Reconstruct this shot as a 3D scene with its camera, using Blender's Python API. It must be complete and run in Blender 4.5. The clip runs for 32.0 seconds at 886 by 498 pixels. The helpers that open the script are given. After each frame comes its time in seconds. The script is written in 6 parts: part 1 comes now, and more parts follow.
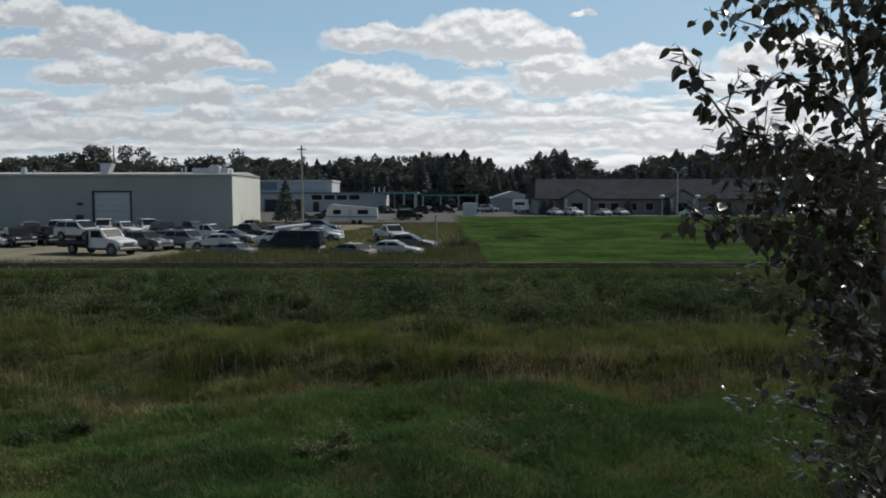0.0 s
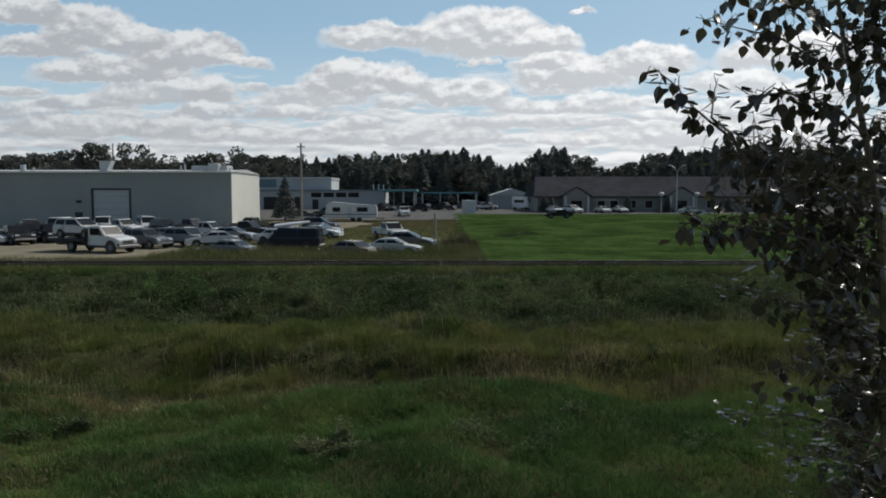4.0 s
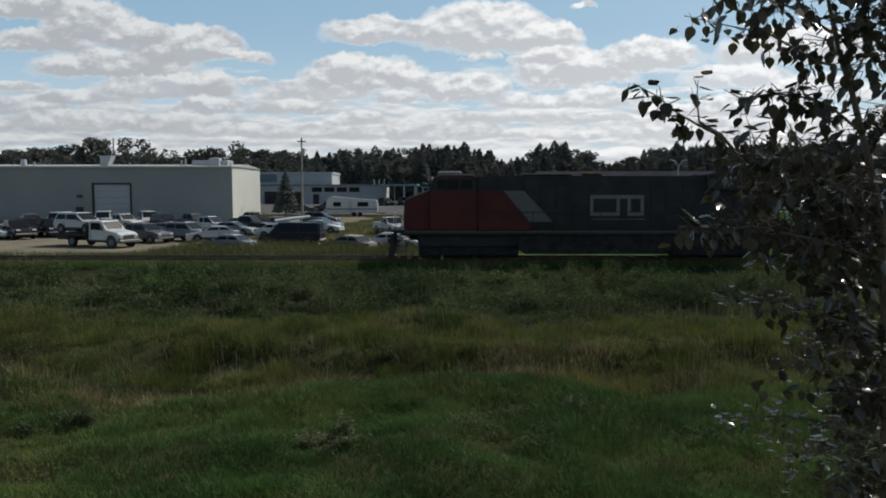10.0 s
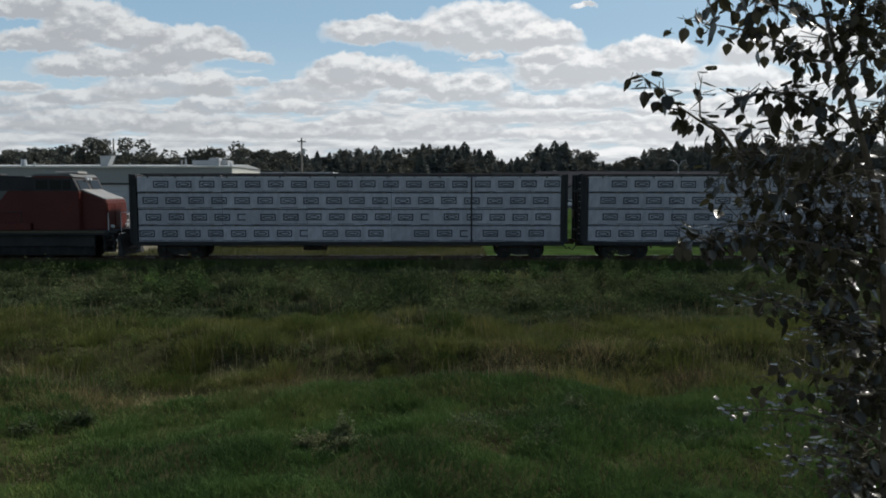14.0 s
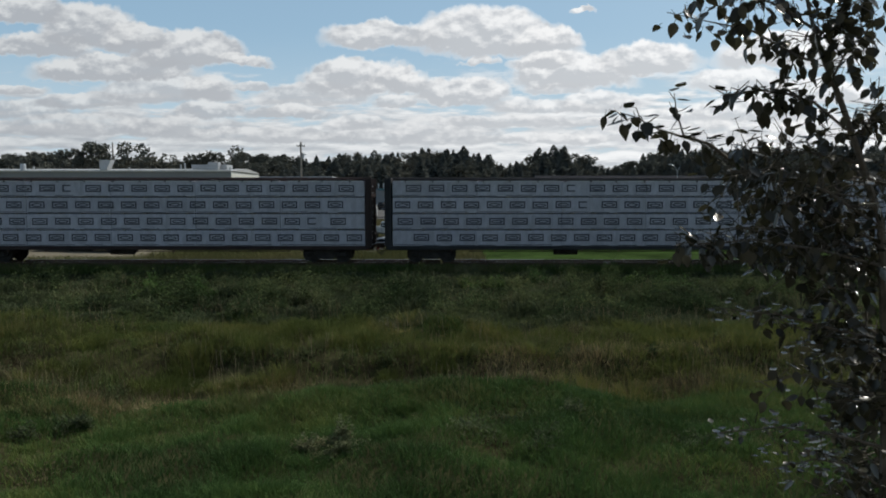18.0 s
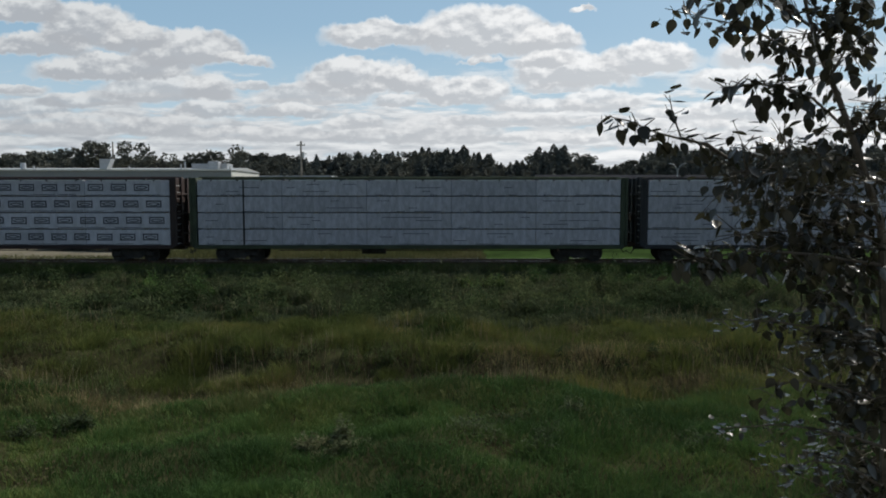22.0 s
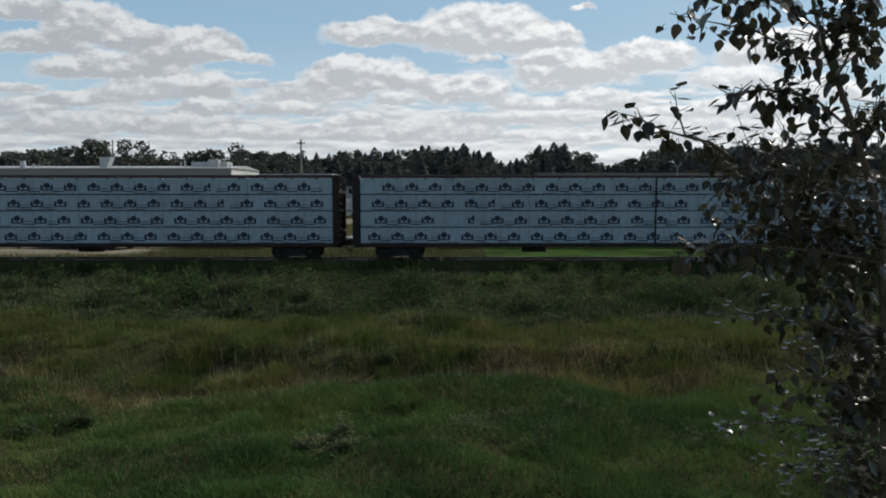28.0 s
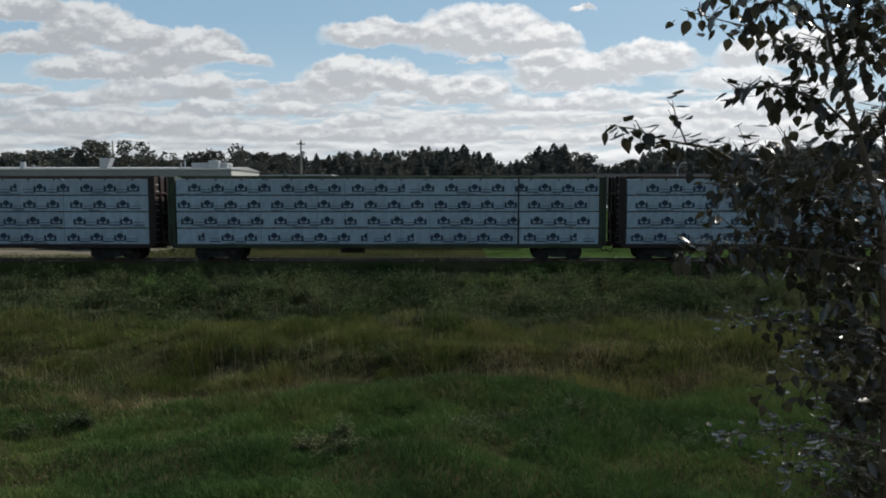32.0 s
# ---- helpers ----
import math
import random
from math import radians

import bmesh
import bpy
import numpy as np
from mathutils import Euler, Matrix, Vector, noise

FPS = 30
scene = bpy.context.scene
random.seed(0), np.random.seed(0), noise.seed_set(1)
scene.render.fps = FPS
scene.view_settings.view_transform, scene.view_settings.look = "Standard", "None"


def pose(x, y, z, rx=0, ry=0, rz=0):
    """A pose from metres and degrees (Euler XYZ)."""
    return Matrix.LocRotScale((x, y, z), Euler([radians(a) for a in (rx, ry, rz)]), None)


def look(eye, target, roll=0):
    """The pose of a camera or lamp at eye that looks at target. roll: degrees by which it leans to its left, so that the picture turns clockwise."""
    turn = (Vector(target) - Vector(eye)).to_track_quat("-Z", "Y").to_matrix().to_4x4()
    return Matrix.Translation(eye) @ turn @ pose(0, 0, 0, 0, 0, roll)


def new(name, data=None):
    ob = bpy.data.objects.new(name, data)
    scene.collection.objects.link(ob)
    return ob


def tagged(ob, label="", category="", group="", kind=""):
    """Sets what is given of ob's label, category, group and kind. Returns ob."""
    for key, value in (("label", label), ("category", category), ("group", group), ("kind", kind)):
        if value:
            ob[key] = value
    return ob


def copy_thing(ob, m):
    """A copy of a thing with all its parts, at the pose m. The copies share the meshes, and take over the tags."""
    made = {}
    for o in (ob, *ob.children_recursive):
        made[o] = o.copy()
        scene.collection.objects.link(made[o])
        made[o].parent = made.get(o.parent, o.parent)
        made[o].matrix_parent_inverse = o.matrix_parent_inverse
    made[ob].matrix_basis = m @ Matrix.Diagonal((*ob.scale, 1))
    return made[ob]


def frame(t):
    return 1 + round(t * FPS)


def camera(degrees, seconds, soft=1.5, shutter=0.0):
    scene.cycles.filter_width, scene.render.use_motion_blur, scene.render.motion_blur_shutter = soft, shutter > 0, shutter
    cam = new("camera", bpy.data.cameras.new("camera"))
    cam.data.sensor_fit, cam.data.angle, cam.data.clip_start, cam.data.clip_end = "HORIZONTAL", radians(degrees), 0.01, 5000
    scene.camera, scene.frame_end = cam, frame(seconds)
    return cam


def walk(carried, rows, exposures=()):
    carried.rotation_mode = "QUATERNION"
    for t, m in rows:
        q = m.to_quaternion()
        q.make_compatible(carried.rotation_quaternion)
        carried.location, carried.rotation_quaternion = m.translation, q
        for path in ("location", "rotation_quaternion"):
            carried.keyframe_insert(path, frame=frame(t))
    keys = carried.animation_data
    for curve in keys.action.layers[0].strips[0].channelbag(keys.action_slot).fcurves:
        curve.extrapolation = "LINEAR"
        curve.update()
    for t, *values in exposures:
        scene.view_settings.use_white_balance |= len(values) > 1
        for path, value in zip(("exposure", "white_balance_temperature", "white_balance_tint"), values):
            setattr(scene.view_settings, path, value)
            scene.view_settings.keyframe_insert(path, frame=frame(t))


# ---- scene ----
from itertools import product

EYE = 3.8   # camera height over the rail heads, metres
cam = camera(62, 32.0, soft=1.9)
# seconds, pitch and turn of the propped-up camera, degrees
SWAY = [
    (0, -4.053, -0.016), (0.5, -4.111, 0.000), (1, -4.254, 0.008), (1.5, -4.254, 0.008),
    (2, -4.211, -0.042), (2.5, -4.170, -0.059), (3, -4.228, -0.059), (3.5, -4.245, -0.067),
    (5.5, -4.262, -0.050), (6, -4.387, -0.059), (6.5, -4.446, -0.067), (7, -4.354, -0.042),
    (7.5, -4.387, -0.042), (8, -4.487, -0.017), (8.5, -4.463, -0.050), (9, -4.579, -0.059),
    (9.5, -4.646, -0.009), (10, -4.655, -0.009), (10.5, -4.680, -0.009), (11, -4.646, -0.009),
    (11.5, -4.687, -0.009), (12, -4.704, -0.009), (12.5, -4.679, 0.000), (13, -4.687, 0.000),
    (13.5, -4.646, 0.000), (14, -4.646, 0.000), (14.5, -4.579, 0.000), (16.5, -4.128, -0.084),
    (17, -4.254, -0.083), (17.5, -4.320, -0.067), (18, -4.320, -0.067), (18.5, -4.446, -0.067),
    (19, -4.562, -0.067), (19.5, -4.554, -0.059), (20, -4.571, -0.059), (20.5, -4.579, -0.067),
    (21, -4.320, -0.067), (21.5, -4.454, -0.058), (22, -4.387, -0.058), (22.5, -4.404, -0.058),
    (23, -4.312, -0.058), (23.5, -4.320, -0.025), (24, -4.512, -0.050), (24.5, -4.529, -0.042),
    (25, -4.528, -0.058), (25.5, -4.438, -0.050), (27.5, -4.504, -0.033), (28, -4.528, -0.058),
    (28.5, -4.588, -0.016), (29, -4.596, 0.000), (29.5, -4.605, 0.000), (30, -4.630, 0.008),
    (30.5, -4.454, -0.058), (31, -4.438, -0.058), (31.5, -4.404, -0.058), (32, -4.462, -0.058)]
walk(cam, [(t, pose(0, 0, EYE, 90 + p, 0, r)) for t, p, r in SWAY], exposures=[(0, 0.0), (8.5, 0.0), (10, 0.0), (32, 0.0)])

# ---- light ----
SUN_TURN, SUN_HEIGHT = radians(50), radians(47)   # clockwise from straight ahead; above the horizon
sun = new("sun", bpy.data.lights.new("sun", "SUN"))
sun.data.energy, sun.data.angle, sun.data.color = 3.1, radians(0.6), (1.0, 0.95, 0.87)
sun_way = Vector((math.sin(SUN_TURN) * math.cos(SUN_HEIGHT), math.cos(SUN_TURN) * math.cos(SUN_HEIGHT), math.sin(SUN_HEIGHT)))
sun.matrix_world = look(sun_way * 60, (0, 0, 0))


class Nodes:
    """Short ways to lay nodes in a tree."""

    def __init__(self, tree):
        self.tree = tree

    def add(self, kind, *links, **values):
        n = self.tree.nodes.new(kind)
        for k, v in values.items():
            if k == "op":
                n.operation = v
            elif k == "blend":
                n.data_type, n.blend_type = "RGBA", v
        for i, v in enumerate(links):
            if v is not None:
                self.put(n.inputs[i], v)
        return n

    def put(self, socket, v):
        if isinstance(v, bpy.types.NodeSocket):
            self.tree.links.new(v, socket)
        else:
            socket.default_value = v

    def math(self, op, a, b=None, c=None, clamp=False):
        n = self.add("ShaderNodeMath", a, b, c, op=op)
        n.use_clamp = clamp
        return n.outputs[0]

    def vec(self, op, a, b=None):
        n = self.add("ShaderNodeVectorMath", a, b, op=op)
        return n.outputs["Value" if op in ("DOT_PRODUCT", "LENGTH") else "Vector"]

    def noise(self, vector, scale, detail=3.0, rough=0.55):
        n = self.tree.nodes.new("ShaderNodeTexNoise")
        if vector is not None:
            self.put(n.inputs["Vector"], vector)
        self.put(n.inputs["Scale"], scale)
        self.put(n.inputs["Detail"], detail)
        self.put(n.inputs["Roughness"], rough)
        return n.outputs["Fac"]

    def span(self, v, a, b, lo=0.0, hi=1.0):
        n = self.add("ShaderNodeMapRange", v, a, b, lo, hi)
        n.interpolation_type = "SMOOTHSTEP"
        return n.outputs[0]

    def mix(self, f, a, b, blend="MIX"):
        n = self.tree.nodes.new("ShaderNodeMix")
        n.data_type, n.blend_type = "RGBA", blend
        self.put(n.inputs[0], f)
        self.put(n.inputs[6], a if isinstance(a, bpy.types.NodeSocket) else (*a, 1))
        self.put(n.inputs[7], b if isinstance(b, bpy.types.NodeSocket) else (*b, 1))
        return n.outputs[2]


# Cumulus ahead, row by row, the farthest first: bearing and height of the base as tangents (thousandths), half width, height of the dome
LOW_CLOUDS = [(-555, 102, 73, 26), (-486, 81, 130, 28), (-348, 79, 115, 26), (-241, 70, 130, 20), (-103, 70, 92, 18), (5, 70, 100, 35), (135, 68, 92, 15), (227, 71, 69, 20), (342, 70, 107, 31), (472, 70, 107, 31), (89, 91, 115, 15), (211, 91, 54, 12)]
MIDDLE_CLOUDS = [(-570, 133, 54, 12), (-478, 116, 84, 20), (-371, 125, 115, 35), (-310, 126, 40, 35), (-311, 103, 64, 20), (-202, 102, 69, 18), (-116, 87, 48, 20), (-172, 122, 96, 26), (-256, 139, 31, 12), (-64, 116, 31, 18), (135, 110, 84, 18), (213, 111, 65, 28), (154, 135, 54, 14), (288, 100, 46, 12), (411, 100, 100, 31), (395, 139, 84, 31), (503, 123, 84, 34)]
HIGH_CLOUDS = [(-436, 154, 130, 34), (-532, 185, 84, 31), (24, 122, 80, 34), (-110, 140, 92, 43), (-64, 139, 54, 31), (51, 172, 28, 14), (173, 146, 100, 46), (135, 169, 54, 20), (277, 165, 80, 38), (472, 172, 130, 46), (-340, 175, 92, 44), (-264, 172, 43, 17), (-470, 200, 80, 55), (-409, 192, 54, 38), (-555, 231, 65, 38), (-80, 198, 96, 35), (58, 191, 115, 60), (135, 191, 57, 32), (187, 238, 20, 9)]


def noise_group():
    """Scattered clouds for a way through the rest of the sky."""
    g = bpy.data.node_groups.new("cloud_cover", "ShaderNodeTree")
    g.interface.new_socket("Way", in_out="INPUT", socket_type="NodeSocketVector")
    g.interface.new_socket("Cover", in_out="OUTPUT", socket_type="NodeSocketFloat")
    n = Nodes(g)
    way = g.nodes.new("NodeGroupInput").outputs[0]
    puff = n.noise(n.vec("MULTIPLY", way, (1, 1, 1.7)), 0.024, 6.0, 0.58)
    wide = n.noise(n.vec("MULTIPLY", way, (1, 1, 3.0)), 0.006, 4.0, 0.55)
    sep = n.add("ShaderNodeSeparateXYZ", way)
    far = n.math("MAXIMUM", n.span(sep.outputs[2], 262.0, 330.0), n.span(n.math("ABSOLUTE", sep.outputs[0]), 640.0, 800.0))
    c = n.math("MULTIPLY_ADD", n.math("SUBTRACT", puff, 0.5), 3.2, n.math("MULTIPLY_ADD", n.math("SUBTRACT", wide, 0.50), 7.0, -0.6))
    c = n.math("MULTIPLY_ADD", n.math("SUBTRACT", far, 1.0), 6.0, c)
    out = g.nodes.new("NodeGroupOutput")
    g.links.new(c, out.inputs[0])
    return g


world = bpy.data.worlds.new("sky")
scene.world = world
world.use_nodes = True
wn = Nodes(world.node_tree)
world.node_tree.nodes.clear()
sky = world.node_tree.nodes.new("ShaderNodeTexSky")
sky.sky_type, sky.sun_disc = "NISHITA", False
sky.sun_elevation, sky.sun_rotation, sky.air_density, sky.dust_density = SUN_HEIGHT, SUN_TURN, 1.0, 1.5
way = wn.add("ShaderNodeTexCoord").outputs["Generated"]
axes = wn.add("ShaderNodeSeparateXYZ", way).outputs
# a way as tangents against straight ahead; the clouds gather on the sunward side, behind the camera the sky is mostly clear
ahead = wn.math("MAXIMUM", wn.math("ABSOLUTE", axes[1]), 0.12)
sunward = wn.span(axes[1], -0.25, 0.35)
flat = wn.add("ShaderNodeCombineXYZ", wn.math("MULTIPLY", wn.math("DIVIDE", axes[0], ahead), 1000.0), 0.0,
              wn.math("MULTIPLY", wn.math("DIVIDE", axes[2], ahead), 1000.0)).outputs[0]
group = noise_group()


def cover(at):
    n = world.node_tree.nodes.new("ShaderNodeGroup")
    n.node_tree = group
    world.node_tree.links.new(at, n.inputs[0])
    return n.outputs[0]


def puffs(at, scale, detail):
    n = world.node_tree.nodes.new("ShaderNodeTexNoise")
    wn.put(n.inputs["Vector"], at)
    for k, v in (("Scale", scale), ("Detail", detail), ("Roughness", 0.6)):
        n.inputs[k].default_value = v
    return wn.vec("SUBTRACT", n.outputs["Color"], (0.5, 0.5, 0.5))


# blue, paler towards the horizon and on the sunward side
blue = wn.mix(1.0, sky.outputs[0], (0.072, 0.076, 0.074), "MULTIPLY")
blue = wn.mix(wn.math("MULTIPLY", sunward, wn.span(axes[2], 0.9, 0.1, 0.0, 0.55)), blue, (0.39, 0.62, 0.83))
haze = wn.math("MULTIPLY", wn.span(axes[2], 0.22, 0.02, 0.0, 0.85), sunward)
blue = wn.mix(haze, blue, (0.56, 0.68, 0.76))
# clouds nearer the sun's bearing shine more
bearing = wn.add("ShaderNodeSeparateXYZ", flat).outputs[0]
height = wn.add("ShaderNodeSeparateXYZ", flat).outputs[2]
glow = wn.span(bearing, -650.0, 550.0)
white = wn.mix(glow, (0.69, 0.71, 0.72), (1.0, 1.0, 1.0))
grey = wn.mix(glow, (0.415, 0.44, 0.475), (0.60, 0.625, 0.655))
# long flat streaks close to the horizon
stretch = wn.vec("MULTIPLY", flat, (1, 1, 6.5))
streak = wn.noise(stretch, 0.0085, 6.0, 0.62)
over = wn.noise(wn.vec("ADD", stretch, (0, 0, 34)), 0.0085, 6.0, 0.62)
bank = wn.math("MULTIPLY", wn.span(wn.math("MULTIPLY_ADD", wn.span(height, 165.0, 60.0), 0.20, streak), 0.52, 0.66), wn.math("MULTIPLY", sunward, wn.span(height, 200.0, 120.0)))
rim = wn.math("MULTIPLY_ADD", wn.math("SUBTRACT", streak, over), 4.5, 0.50, clamp=True)
colour = wn.mix(wn.math("MULTIPLY", bank, 0.9), blue, wn.mix(rim, grey, white))
# the rows of cumulus
billow, ruffle = puffs(flat, 0.021, 3.0), puffs(flat, 0.085, 4.0)
low_way = wn.vec("ADD", flat, wn.vec("ADD", wn.vec("MULTIPLY", billow, (46, 0, 17)), wn.vec("MULTIPLY", ruffle, (11, 0, 6))))
high_way = wn.vec("ADD", flat, wn.vec("ADD", wn.vec("MULTIPLY", billow, (48, 0, 30)), wn.vec("MULTIPLY", ruffle, (13, 0, 11))))
grain = wn.noise(wn.vec("MULTIPLY", flat, (1, 1, 1.7)), 0.030, 4.0, 0.55)
grain_up = wn.noise(wn.vec("MULTIPLY", wn.vec("ADD", flat, (3, 0, 9)), (1, 1, 1.7)), 0.030, 4.0, 0.55)
emboss = wn.math("MULTIPLY", wn.math("SUBTRACT", grain, grain_up), 2.6)
mass, light = None, None
for row, at, solid in ((LOW_CLOUDS, low_way, 0.80), (MIDDLE_CLOUDS, low_way, 0.88), (HIGH_CLOUDS, high_way, 0.96)):
    ax = wn.add("ShaderNodeSeparateXYZ", at).outputs
    for x, z, w, h in row:
        # a puffy dome over a flat, softer base
        u, v = wn.math("MULTIPLY_ADD", ax[0], 1 / w, -x / w), wn.math("MULTIPLY_ADD", ax[2], 1 / h, -z / h)
        down = wn.math("MAXIMUM", v, wn.math("MULTIPLY", v, -5.5))
        r = wn.math("MULTIPLY_ADD", u, u, wn.math("MULTIPLY", down, down))
        crisp = wn.math("MAXIMUM", wn.math("MULTIPLY_ADD", v, 3.6, 1.5), 1.1)
        here = wn.math("MULTIPLY", wn.math("SUBTRACT", 1.0, r), crisp, clamp=True)
        here = wn.math("MULTIPLY", here, solid)
        top = wn.math("MULTIPLY_ADD", wn.math("ADD", v, emboss), 1.45, -0.25, clamp=True)
        if mass is None:
            mass, light = here, top
        else:
            mass = wn.math("MULTIPLY_ADD", mass, wn.math("SUBTRACT", 1.0, here), here)
            light = wn.math("MULTIPLY_ADD", wn.math("SUBTRACT", top, light), here, light)
colour = wn.mix(wn.math("MULTIPLY", mass, sunward), colour, wn.mix(light, grey, white))
# scattered clouds over the rest of the sky, fewer behind the camera
here = cover(flat)
above = cover(wn.vec("ADD", flat, (5, 0, 13)))
dens = wn.math("MULTIPLY", wn.span(here, -0.30, 0.65), wn.math("MULTIPLY_ADD", sunward, 0.85, 0.15))
shade = wn.span(wn.math("MULTIPLY_ADD", above, 0.75, wn.math("MULTIPLY", here, 0.25)), -0.2, 1.0)
colour = wn.mix(wn.math("MULTIPLY", dens, 0.94), colour, wn.mix(shade, (0.92, 0.93, 0.93), (0.53, 0.55, 0.58)))
bg = world.node_tree.nodes.new("ShaderNodeBackground")
wn.put(bg.inputs[0], colour)
bg.inputs[1].default_value = 1.0
wout = world.node_tree.nodes.new("ShaderNodeOutputWorld")
world.node_tree.links.new(bg.outputs[0], wout.inputs[0])

# ---- materials ----
def mat(name, col, rough=0.6, metal=0.0, var=0.25, scale=3.0, fine=40.0, bump=0.0, per=0.0, island=0.0, other=None, spec=0.5, sheen_through=0.0, stretch=(1, 1, 1)):
    """A surface: colour varied at two scales, by object (per) or by loose piece (island), with fine relief."""
    m = bpy.data.materials.new(name)
    m.use_nodes = True
    t = m.node_tree
    n = Nodes(t)
    b = t.nodes["Principled BSDF"]
    co = n.add("ShaderNodeTexCoord").outputs["Object"]
    if stretch != (1, 1, 1):
        co = n.vec("MULTIPLY", co, stretch)
    big, small = n.noise(co, scale, 4.0), n.noise(co, fine, 3.0)
    dark = tuple(c * (1 - var) for c in col)
    light = tuple(min(1, c * (1 + var)) for c in (other or col))
    f = n.span(n.math("MULTIPLY_ADD", small, 0.4, n.math("MULTIPLY", big, 0.6)), 0.32, 0.68)
    c = n.mix(f, dark, light)
    if per or island:
        r = n.add("ShaderNodeObjectInfo").outputs["Random"] if per else n.add("ShaderNodeNewGeometry").outputs["Random Per Island"]
        a = per or island
        k = n.math("MULTIPLY_ADD", r, 2 * a, 1 - a)
        c = n.mix(1.0, c, n.add("ShaderNodeCombineXYZ", k, k, k).outputs[0], "MULTIPLY")
    n.put(b.inputs["Base Color"], c)
    n.put(b.inputs["Roughness"], n.span(small, 0.2, 0.8, max(0.02, rough - 0.1), min(1, rough + 0.1)))
    b.inputs["Metallic"].default_value = metal
    b.inputs["Specular IOR Level"].default_value = spec
    if bump:
        bn = t.nodes.new("ShaderNodeBump")
        bn.inputs["Strength"].default_value, bn.inputs["Distance"].default_value = bump, 0.02
        t.links.new(small, bn.inputs["Height"])
        t.links.new(bn.outputs[0], b.inputs["Normal"])
    if sheen_through:
        tr = t.nodes.new("ShaderNodeBsdfTranslucent")
        n.put(tr.inputs[0], n.mix(0.5, c, tuple(min(1, x * 1.6) for x in col)))
        mx = t.nodes.new("ShaderNodeMixShader")
        mx.inputs[0].default_value = sheen_through
        t.links.new(b.outputs[0], mx.inputs[1])
        t.links.new(tr.outputs[0], mx.inputs[2])
        t.links.new(mx.outputs[0], t.nodes["Material Output"].inputs[0])
    return m


def plant_mat(name, cols, rough=0.55, glow_share=0.25, patch=0.25, spec=0.35, green=0.5):
    """Leaves or blades: a colour for each piece out of three, drifting in patches over the ground."""
    m = bpy.data.materials.new(name)
    m.use_nodes = True
    t = m.node_tree
    n = Nodes(t)
    b = t.nodes["Principled BSDF"]
    co = n.add("ShaderNodeNewGeometry")
    r = co.outputs["Random Per Island"]
    p = n.noise(co.outputs["Position"], patch, 3.0)
    f = n.math("MULTIPLY_ADD", n.math("SUBTRACT", p, 0.5), 2.6, n.math("MULTIPLY_ADD", n.math("SUBTRACT", r, 0.5), 0.55, green), clamp=True)
    c = n.mix(n.span(f, 0.0, 0.5), cols[0], cols[1])
    c = n.mix(n.span(f, 0.5, 1.0), c, cols[2])
    n.put(b.inputs["Base Color"], c)
    b.inputs["Roughness"].default_value = rough
    b.inputs["Specular IOR Level"].default_value = spec
    tr = t.nodes.new("ShaderNodeBsdfTranslucent")
    t.links.new(c, tr.inputs[0])
    mx = t.nodes.new("ShaderNodeMixShader")
    mx.inputs[0].default_value = glow_share
    t.links.new(b.outputs[0], mx.inputs[1])
    t.links.new(tr.outputs[0], mx.inputs[2])
    t.links.new(mx.outputs[0], t.nodes["Material Output"].inputs[0])
    return m


def glass_mat(name, col=(0.012, 0.014, 0.016)):
    m = bpy.data.materials.new(name)
    m.use_nodes = True
    b = m.node_tree.nodes["Principled BSDF"]
    b.inputs["Base Color"].default_value = (*col, 1)
    b.inputs["Roughness"].default_value = 0.14
    b.inputs["Specular IOR Level"].default_value = 0.2
    return m


